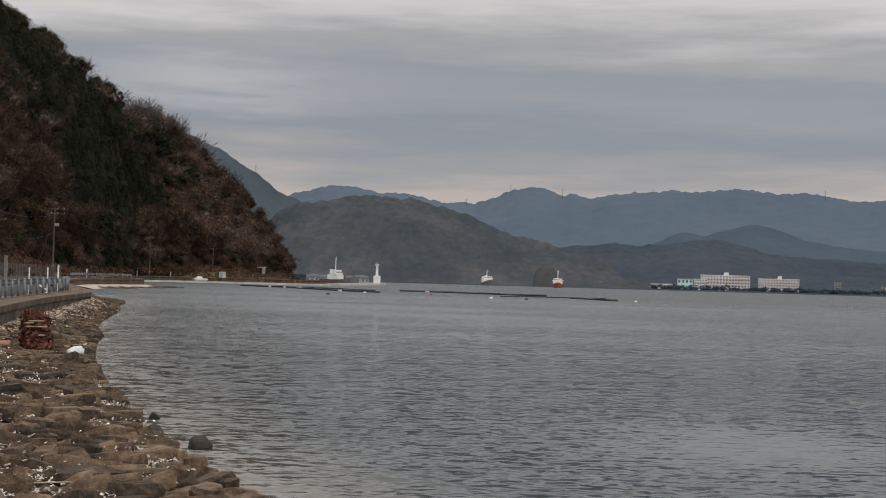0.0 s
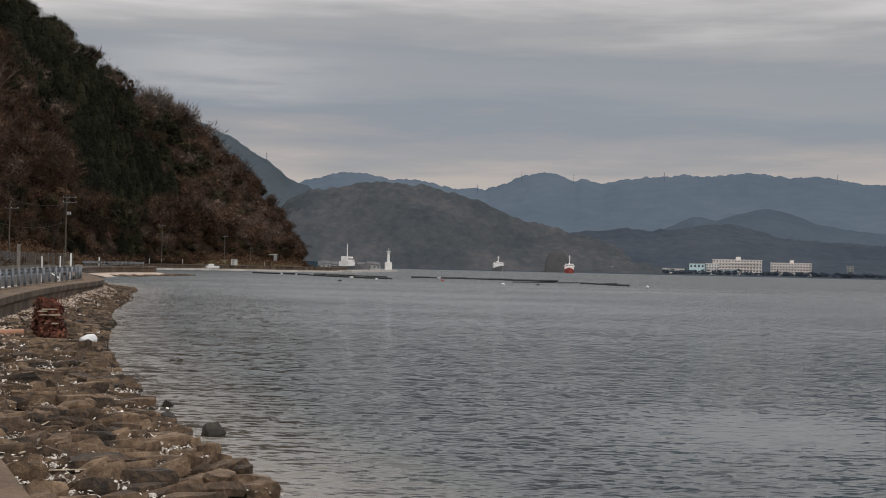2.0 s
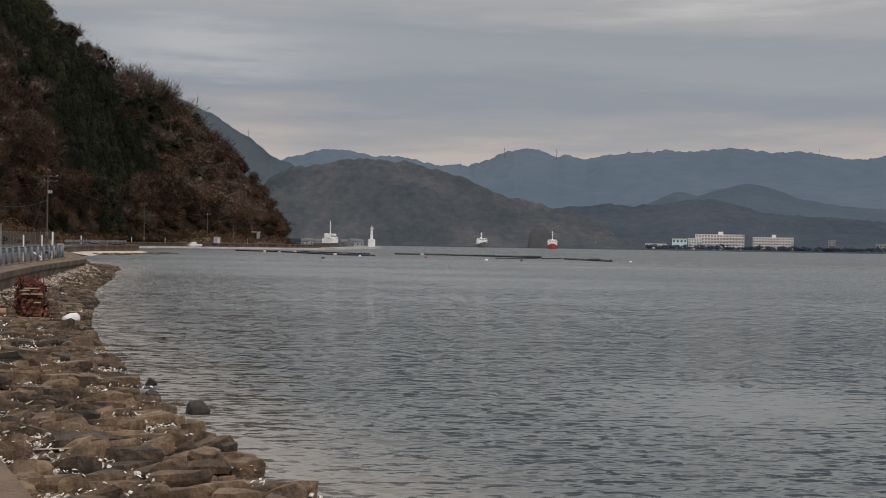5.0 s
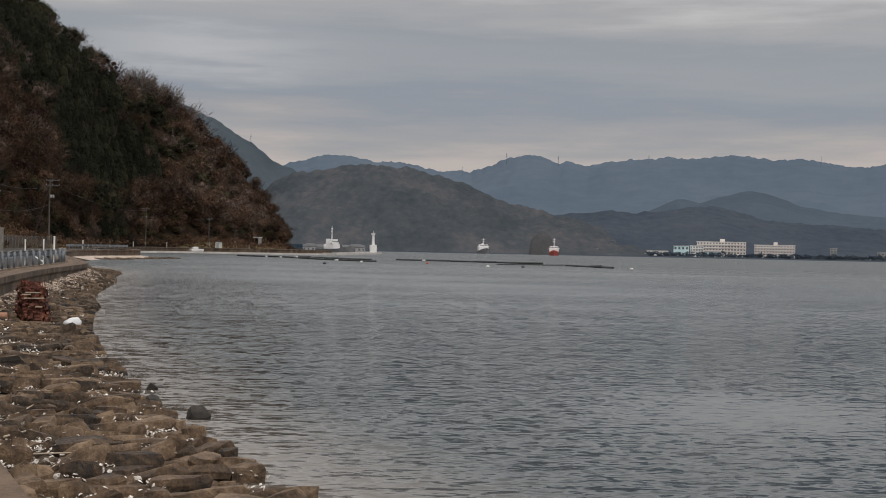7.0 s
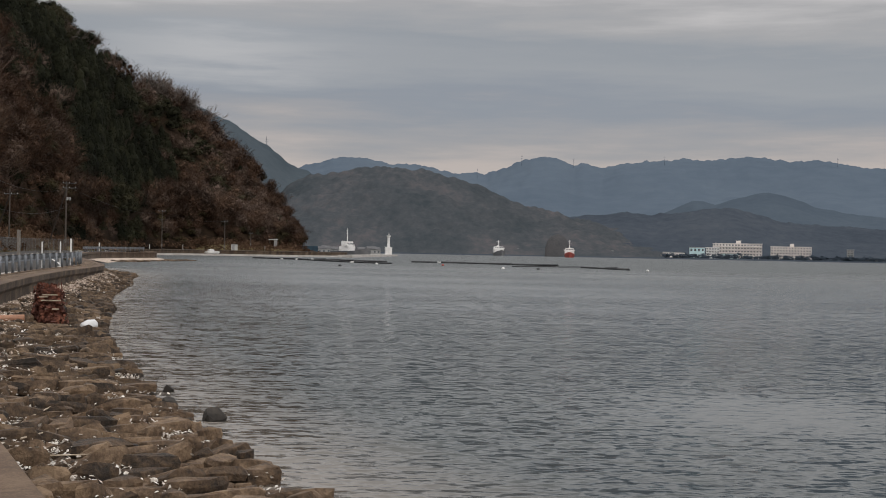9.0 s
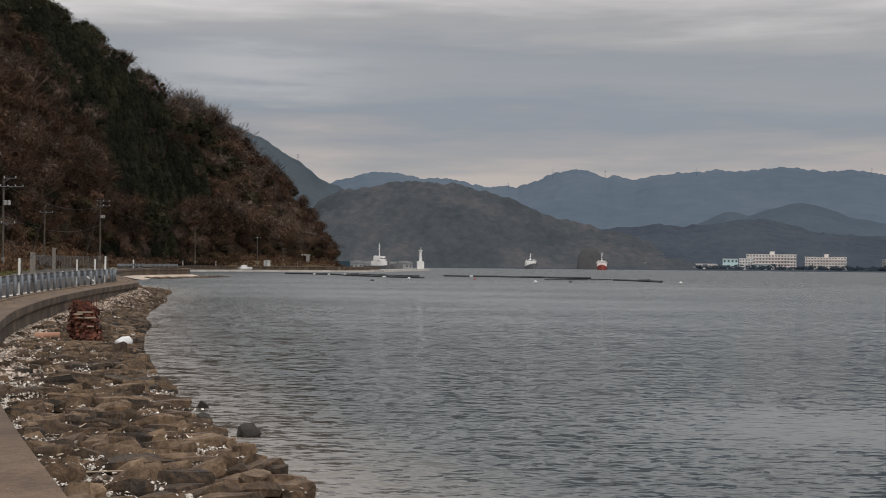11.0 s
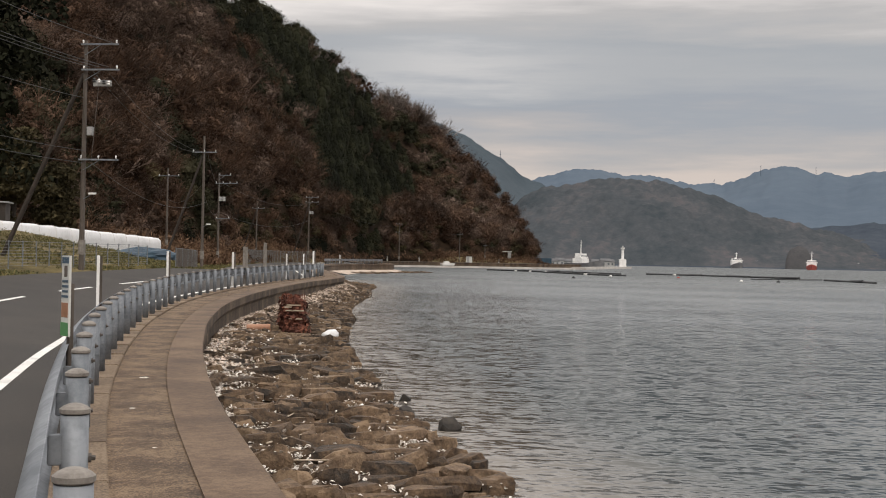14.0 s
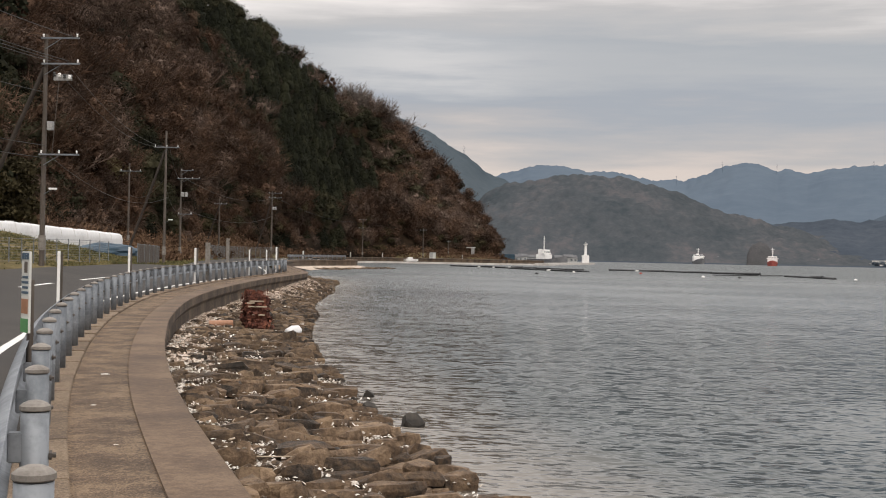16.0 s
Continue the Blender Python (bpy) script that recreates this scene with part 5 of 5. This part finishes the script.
def near_tree(az, d, height, r, mat_name, label):
    rg = np.random.default_rng(int(d * 7 + height))
    x, y, _ = polar(az, d)
    z = ground_z(x, y) - 0.2
    t = thing("roadside_tree", x, y, z, label, "tree", "trees beyond the tunnel")
    bm = tube((0, 0, 0), (0.3, 0.1, height * 0.7), 0.3, 0.12, 9)
    for k in range(7):
        a = k * 0.9
        h0 = height * (0.3 + 0.06 * k)
        tube((0.1, 0, h0), (r * 0.6 * math.cos(a), r * 0.6 * math.sin(a), h0 + height * 0.2), 0.1, 0.04, 6, bm)
    part("trunk", bm, "darkwood", t)
    pts = np.concatenate([crown((0, 0, height * f0), r * w, height * 0.5, 2600, rg, 9) for f0, w in ((0.1, 0.9), (0.3, 1.0), (0.5, 0.75))])
    c = bulk("crown", [quads(pts, rg.uniform(0.06, 0.17, len(pts)), 1.6, 0.3, rg)], mat_name)
    c.parent = t


near_tree(-30.9, 78, 19, 3.0, "conifer", "tall dark evergreen tree beyond the tunnel")
near_tree(-36.0, 76, 19, 4.2, "conifer", "tall dark evergreen tree beside the road")
near_tree(-29.6, 118, 9, 3.2, "olive", "yellowish-green leafy tree at the hill's foot")
near_tree(-27.9, 128, 7, 2.6, "olive", "small yellowish-green tree at the hill's foot")


# ---------------------------------------------------------------- breakwater, light, far shore
def px_az(x):
    return math.degrees(math.atan((x - 784) / 2262)) + 0.2


def bank(name, label, ends, width, top, material="quay"):
    """A long low mole from place to place."""
    q = thing(name, 0, 0, 0, label, "breakwater", kind="structure")
    for a, b in zip(ends, ends[1:]):
        a, b = Vector((*a, 0)), Vector((*b, 0))
        d = (b - a).normalized()
        n_ = Vector((-d.y, d.x, 0))
        v = []
        for p in (a - d * 0.5, b + d * 0.5):
            for o, z in ((-width / 2 - 0.8, -1.0), (-width / 2 - 0.3, 0.35), (-width / 2, top), (width / 2, top), (width / 2 + 0.8, -0.6)):
                v.append(p + n_ * o + Vector((0, 0, z)))
        sheet("caisson", v, [(i, i + 1, i + 6, i + 5) for i in range(4)] + [(4, 3, 2, 1, 0), (5, 6, 7, 8, 9)], material, q)
    return q


bank("breakwater", "low pale concrete breakwater leading to the harbour light", [(-40, 470), (-38, 540), (-35, 600), polar(-2.75, 655)[:2]], 5, WATER + 0.9)
bank("lower_quay", "pale concrete footing along the coast road", [(-91, 372), (-92.3, 390), (-87.5, 412.5), (-81, 426.5), (-71.5, 435), (-58.5, 445), (-47, 459.5), (-38.5, 479)], 2.4, WATER + 0.6)
x, y, _ = polar(-5.2, 640)
# ground coloured like the headland, painted haze included
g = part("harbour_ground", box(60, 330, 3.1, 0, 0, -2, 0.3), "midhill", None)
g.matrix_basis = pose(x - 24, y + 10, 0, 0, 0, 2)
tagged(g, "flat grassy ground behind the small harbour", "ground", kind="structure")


def harbour_light():
    x, y, _ = polar(-2.93, 645)
    t = thing("harbour_light", x, y, WATER + 0.9, "white harbour light on a square base at the breakwater's head", "lighthouse", turn=10)
    part("base", box(3.3, 3.3, 3.9, 0, 0, -0.1, 0.1), "white", t)
    part("shaft", lathe([(0.8, 3.7), (0.72, 4.2), (0.58, 8.6), (0.75, 8.7), (0.75, 8.9)], 16), "white", t)
    part("gallery_rail", lathe([(0.95, 8.9), (0.98, 8.92), (0.98, 9.5), (0.95, 9.52)], 16), "white", t)
    part("lantern", lathe([(0.35, 8.9), (0.35, 9.9), (0.45, 9.95), (0.1, 10.5), (0.05, 10.9)], 12), "greybox", t, "grey lantern housing")


harbour_light()


def ship(az, d, length, beam, hull_mat, turn, label, tall=1.0):
    x, y, _ = polar(az, d)
    sh = thing("ship", x, y, WATER, label, "ship", "ships in the bay", turn)
    bm = bmesh.new()
    secs = []
    for t in np.linspace(0, 1, 9):
        w = beam / 2 * (math.sin(min(1, t * 2.2 + 0.25) * math.pi / 2) if t < 0.5 else math.cos(max(0, t - 0.55) / 0.45 * math.pi / 2) ** 0.7 if t > 0.55 else 1)
        zt = beam * 0.28 + (beam * 0.25) * max(0, t - 0.6) / 0.4
        xx = (t - 0.5) * length
        secs.append([bm.verts.new((xx, sx * w * ww, zz)) for sx, ww, zz in ((1, 0.75, -1), (1, 1, zt), (-1, 1, zt), (-1, 0.75, -1))])
    for a, b in zip(secs, secs[1:]):
        for k in range(3):
            bm.faces.new((a[k], a[k + 1], b[k + 1], b[k]))
        bm.faces.new((a[3], a[0], b[0], b[3]))
    bm.faces.new(secs[0])
    bm.faces.new(secs[-1][::-1])
    part("hull", bm, hull_mat, sh)
    z = beam * 0.28
    part("deckhouse", box(length * 0.25, beam * 0.9, beam * 0.32, -length * 0.1, 0, z, 0.1), "white", sh)
    br = part("bridge", box(length * 0.16, beam * 0.8, beam * 0.26 * tall, -length * 0.1, 0, z + beam * 0.32, 0.1), "white", sh)
    part("wing", box(length * 0.06, beam * 1.05, beam * 0.08, -length * 0.04, 0, z + beam * 0.36, 0.05), "white", sh)
    for k in range(5):
        part("window", box(0.06, beam * 0.11, beam * 0.1, -length * 0.1 + length * 0.081, (k - 2) * beam * 0.15, z + beam * 0.42), "glassdark", br)
    part("funnel", box(beam * 0.2, beam * 0.22, beam * 0.35, -length * 0.2, 0, z + beam * 0.32, 0.1, top=0.8), "white", sh)
    mast = part("mast", tube((-length * 0.1, 0, z + beam * 0.5), (-length * 0.1, 0, z + beam * 1.22 * tall), beam * 0.035, beam * 0.02, 8), "white", sh)
    part("yard", box(0.15, beam * 0.32, 0.18, -length * 0.1, 0, z + beam * 1.08 * tall), "white", mast)
    part("radar", box(0.2, beam * 0.22, 0.2, -length * 0.1, 0, z + beam * 0.92 * tall), "white", mast)


ship(px_az(856), 1290, 44, 11.0, "greyhull", -84, "white and grey coaster lying at anchor", 0.95)
ship(px_az(980.5), 1120, 42, 9.2, "redhull", -95, "small coaster with a red hull and white bridge", 1.15)
ship(px_az(594), 690, 24, 8.0, "greyhull", -25, "white work boat moored behind the breakwater", 1.25)


def block(az0, az1, d, z0, z1, deep, floors, bays, material, label, roof_box=True):
    """A far building with floors of single windows."""
    a, b = Vector(polar(az0, d)), Vector(polar(az1, d))
    w = (b - a).length
    m = (a + b) / 2
    t = thing("apartment_block" if floors > 3 else "shore_building", m.x, m.y, z0, label, "building", "buildings on the far shore", -(az0 + az1) / 2)
    h = z1 - z0
    part("wall", box(w, deep, h, 0, deep / 2, 0), material, t)
    part("roof", box(w + 0.8, deep + 0.8, 0.5, 0, deep / 2, h), "greybox" if floors < 3 else material, t)
    if roof_box:
        part("roof_house", box(w * 0.1, deep * 0.5, 3.0, w * 0.02, deep / 2, h + 0.5), material, t)
    fh = h / max(1, floors)
    for f in range(floors):
        if floors > 3:
            part("balcony", box(w * 0.97, 1.1, 0.9, 0, -0.55, f * fh + 0.1), material, t)
        for k in range(bays):
            part("window", box(w / bays * 0.52, 0.12, fh * 0.4, -w / 2 + (k + 0.5) * w / bays, -0.02, f * fh + fh * 0.38), "glassdark", t)


def el_z(y, x, d):
    return EYE_Z + d * (443 + (x - 784) * 0.02094 - y) / 2262


D_B = 1440
block(px_az(1233), px_az(1320), D_B, 1.5, el_z(429.5, 1276, D_B), 14, 5, 16, "cream", "long cream five-storey building across the bay")
block(px_az(1335), px_az(1407), D_B, 1.5, el_z(435.5, 1371, D_B), 14, 5, 14, "cream", "second cream five-storey building across the bay")
block(px_az(1192), px_az(1219), D_B - 20, 1.5, el_z(436, 1205, D_B), 14, 2, 4, "aqua", "pale aqua hall beside the water", False)
block(px_az(1221), px_az(1245), D_B - 35, 1.5, el_z(436.5, 1233, D_B), 8, 4, 5, "white", "white stepped building in front of the apartments", False)
block(px_az(1248), px_az(1278), D_B - 40, 1.5, el_z(447, 1262, D_B), 9, 2, 6, "aqua", "low pale aqua hall on the shore", False)
block(px_az(1145), px_az(1184), D_B - 10, 1.5, el_z(444, 1165, D_B), 12, 1, 7, "cream", "low cream building on the far shore", False)
block(px_az(1469), px_az(1481), D_B, 1.5, el_z(441, 1475, D_B), 8, 5, 2, "greybox", "narrow grey tower block on the far shore", False)
block(px_az(1553), px_az(1585), D_B, 1.5, el_z(448.5, 1568, D_B), 12, 2, 5, "greybox", "grey hall on the far shore", False)
block(px_az(1490), px_az(1540), D_B - 20, 1.0, el_z(459, 1515, D_B), 10, 1, 8, "greybox", "row of low grey sheds on the far shore", False)
block(px_az(872), px_az(890), 1390, 1.5, el_z(437, 880, 1390), 8, 1, 3, "greybox", "grey shed at the headland's foot", False)
block(px_az(1046), px_az(1058), 1420, 1.5, el_z(441, 1052, 1420), 8, 1, 2, "white", "small white house at the far shore", False)
block(px_az(1140), px_az(1150), 1420, 1.0, el_z(449, 1145, 1420), 8, 1, 2, "cream", "small cream house at the far shore", False)


def shore_strip():
    verts = []
    azs = np.arange(-6, 40, 0.25)
    for a in azs:
        for d, z in ((1335, 0.2), (1345, 1.7), (1395, 2.2), (1480, 3.0)):
            x, y, _ = polar(a, d + 14 * wobble(a, 0, 0.7, 6.0))
            verts.append((x, y, z))
    tagged(sheet("far_shore", verts, grid_faces(len(azs), 4), "lowhill", smooth=True), "low dark bank along the far shore, in the hills' hazed colour", "shore", kind="structure")
    rg = np.random.default_rng(18)
    pts = []
    for i in range(260):
        a = rg.uniform(9.2, 24)
        x, y, _ = polar(a, rg.uniform(1362, 1394))
        r = rg.uniform(1.5, 3.6)
        pts.append(crown((x, y, 1.5), r, r * 1.6, 60, rg, 4))
    pts = np.concatenate(pts)
    # the trees take the haze-painted colour of the hills behind
    tagged(bulk("shore_trees", [quads(pts, rg.uniform(0.35, 0.7, len(pts)), 1.3, 0.0, rg)], "haze"), "row of trees along the far shore, coloured with blue-grey haze", "trees", kind="stuff")


shore_strip()


def house(az, d, w, h, label, wall_mat="white"):
    x, y, _ = polar(az, d)
    t = thing("house", x, y, 1.58, label, "house", "houses by the harbour", -az + 15)
    part("wall", box(w, w * 0.7, h, 0, 0, -0.5), wall_mat, t)
    bm = bmesh.new()
    v = [bm.verts.new(p) for p in ((-w * 0.56, -w * 0.42, h - 0.5), (w * 0.56, -w * 0.42, h - 0.5), (w * 0.56, w * 0.42, h - 0.5), (-w * 0.56, w * 0.42, h - 0.5), (-w * 0.5, 0, h + w * 0.2), (w * 0.5, 0, h + w * 0.2))]
    for f in ((0, 1, 5, 4), (2, 3, 4, 5), (1, 2, 5), (3, 0, 4), (3, 2, 1, 0)):
        bm.faces.new([v[k] for k in f])
    part("roof", bm, "roof", t)
    for k in (-1, 1):
        part("window", box(w * 0.2, 0.1, h * 0.35, k * w * 0.25, -w * 0.35 - 0.03, h * 0.2), "glassdark", t)


for xx, d, w, h in ((541, 700, 4.5, 2.8), (549, 730, 5, 3.2), (565, 760, 5, 2.8), (630, 770, 6, 3.2), (638, 780, 5, 3.0), (612, 790, 5, 2.9)):
    house(px_az(xx), d, w, h, "small house with a grey tiled roof behind the harbour", "greybox")
x, y, _ = polar(px_az(456), 476)
hut = thing("roadside_hut", x, y, ground_z(x, y), "small open hut with a pale sloping roof by the road", "hut", turn=10)
part("roof", box(3.4, 2.2, 0.18, 0, 0, 3.0, 0.02), "white", hut)
part("wall", box(1.2, 1.6, 3.0, 0.8, 0, 0), "greybox", hut)
for dx in (-1.4, 1.4):
    part("leg", box(0.14, 0.14, 3.0, dx, -0.8, 0), "polewood", hut)
x, y, _ = polar(px_az(513), 484)
bt = part("tarpaulin_screen", box(9.5, 0.2, 2.3, 0, 0, -0.2, 0.05), "blue", None)
bt.matrix_basis = pose(x, y, 2.6, 0, 0, 12)
tagged(bt, "blue-green tarpaulin screen by the harbour road", "tarpaulin")
x, y, _ = polar(-10.72, 434)
van = thing("covered_boat", x, y, WATER + 0.59, "small white boat laid up on the quay below the road", "boat", turn=38)
part("hull", box(4.6, 1.7, 0.9, 0, 0, 0.0, 0.25, top=1.15), "white", van)
part("cabin", box(2.2, 1.4, 0.7, -0.4, 0, 0.85, 0.2, top=0.85), "white", van)
x, y, _ = polar(px_az(387), 452)
cab = thing("roadside_cabinet", x, y, ground_z(x, y) - 0.2, "pale grey control cabinet beside the coast road", "cabinet", turn=10)
part("body", box(2.2, 1.0, 2.3, 0, 0, 0, 0.04), "signwhite", cab)
part("roof", box(2.5, 1.3, 0.15, 0, 0, 2.3, 0.03), "greybox", cab)
part("door", box(0.9, 0.05, 1.8, -0.4, -0.52, 0.25, 0.01), "greybox", cab)

bm = bmesh.new()
rings = []
for k in range(9):
    f = k / 8
    w = 12.5 * (1 - f ** 2.6) ** 0.5 + 0.5
    ring = []
    for j in range(11):
        a = math.pi * (j / 10)
        ring.append(bm.verts.new((math.cos(a) * w * (1 + 0.12 * noise.noise(Vector((j, k, 3.1)))), -math.sin(a) * w * 0.4 + f * 10, f * 24 + 0.8 * noise.noise(Vector((j * 0.7, k * 0.9, 1.0))))))
    rings.append(ring)
for p, q in zip(rings, rings[1:]):
    for j in range(10):
        bm.faces.new((p[j], p[j + 1], q[j + 1], q[j]))
scar = part("rock_outcrop", bm, "scar", None, "", True)
scar.matrix_basis = pose(*polar(px_az(959), 1340)[:2], 0.8, 0, 0, -px_az(955))
tagged(scar, "pale grey rounded bare slope on the headland's shore", "rock")

# ---------------------------------------------------------------- rafts and buoys
def raft(ends, label, width, seed):
    rnd = random.Random(seed)
    rf = thing("mooring_raft", 0, 0, 0, label, "raft", "oyster rafts in the bay")
    for a, b in zip(ends, ends[1:]):
        a, b = Vector((*a, 0)), Vector((*b, 0))
        n_s = max(1, int((b - a).length / 6))
        for k in range(n_s):
            p, q = a.lerp(b, k / n_s), a.lerp(b, (k + 0.96) / n_s)
            bm = tube(p + Vector((0, 0, WATER + 0.14)), q + Vector((0, 0, WATER + 0.14 + rnd.uniform(-0.08, 0.12))), width * 0.8 * rnd.uniform(0.7, 1.1), seg=8)
            part("float", bm, "blackfloat", rf)
            if rnd.random() < 0.2:
                part("float_block", box(rnd.uniform(0.8, 1.6), 0.6, 0.4, p.x, p.y - 0.6, WATER - 0.05, 0.08, rnd.uniform(0, 40)), "white", rf, "white foam float")


def px_place(x, y):
    el = (y - 443 - (x - 784) * 0.02094) / 2262
    return polar(px_az(x), (EYE_Z - WATER) / el)[:2]


raft([px_place(421, 453.3), px_place(500, 456), px_place(560, 459.5), px_place(620, 462.5), px_place(668, 464)], "long dark floating raft with white foam floats", 0.36, 1)
raft([px_place(527, 456.5), px_place(600, 459), px_place(660, 460.8)], "dark floating raft with white foam floats", 0.34, 2)
raft([px_place(702, 461), px_place(800, 463.5), px_place(880, 466), px_place(962, 468.6)], "long dark floating raft in the open bay", 0.36, 3)
raft([px_place(1002, 471.3), px_place(1045, 473.5), px_place(1086, 475.7)], "short dark floating raft at the line's end", 0.38, 4)
raft([px_place(880, 469.5), px_place(960, 470.6), px_place(1000, 471.5)], "thin floating line with foam floats", 0.12, 5)
for xx, yy, col, label in ((757, 467, "redhull", "red mooring buoy beside the raft"), (864, 473, "white", "white mooring buoy near the raft"), (1119, 477.3, "white", "white mooring buoy beyond the raft"), (472, 455, "white", "white float by the quay"),
                           (640, 464.5, "white", "white float by the raft"), (575, 467.5, "blackfloat", "small black mooring buoy near the rafts"), (926, 474, "blackfloat", "small black mooring buoy near the rafts")):
    x, y = px_place(xx, yy)
    bu = part("mooring_buoy", lathe([(0.15, -0.3), (0.62, -0.1), (0.75, 0.2), (0.6, 0.55), (0.15, 0.72), (0.1, 0.9)], 12), col)
    bu.matrix_basis = pose(x, y, WATER) @ Matrix.Diagonal((0.42, 0.42, 0.42, 1))
    tagged(bu, label, "buoy", "buoys round the rafts")
# thin mast on the slope and pylons on the far ridge, coloured with the mountains' haze
for az_p, el0, el1, d in ((px_az(893), 3.9, 4.4, 4250), (px_az(985), 3.95, 4.3, 4250), (px_az(815), 3.4, 3.75, 4250), (px_az(440), 4.2, 4.95, 2690), (px_az(1145), 4.0, 4.4, 4250), (px_az(1450), 4.0, 4.35, 4250)):
    x, y, _ = polar(az_p, d)
    z0, z1 = EYE_Z + d * math.tan(math.radians(el0)), EYE_Z + d * math.tan(math.radians(el1))
    py = thing("pylon", x, y, z0, "lattice pylon on the distant ridge, faint in the mountains' painted haze colour", "pylon", "pylons on the ridges")
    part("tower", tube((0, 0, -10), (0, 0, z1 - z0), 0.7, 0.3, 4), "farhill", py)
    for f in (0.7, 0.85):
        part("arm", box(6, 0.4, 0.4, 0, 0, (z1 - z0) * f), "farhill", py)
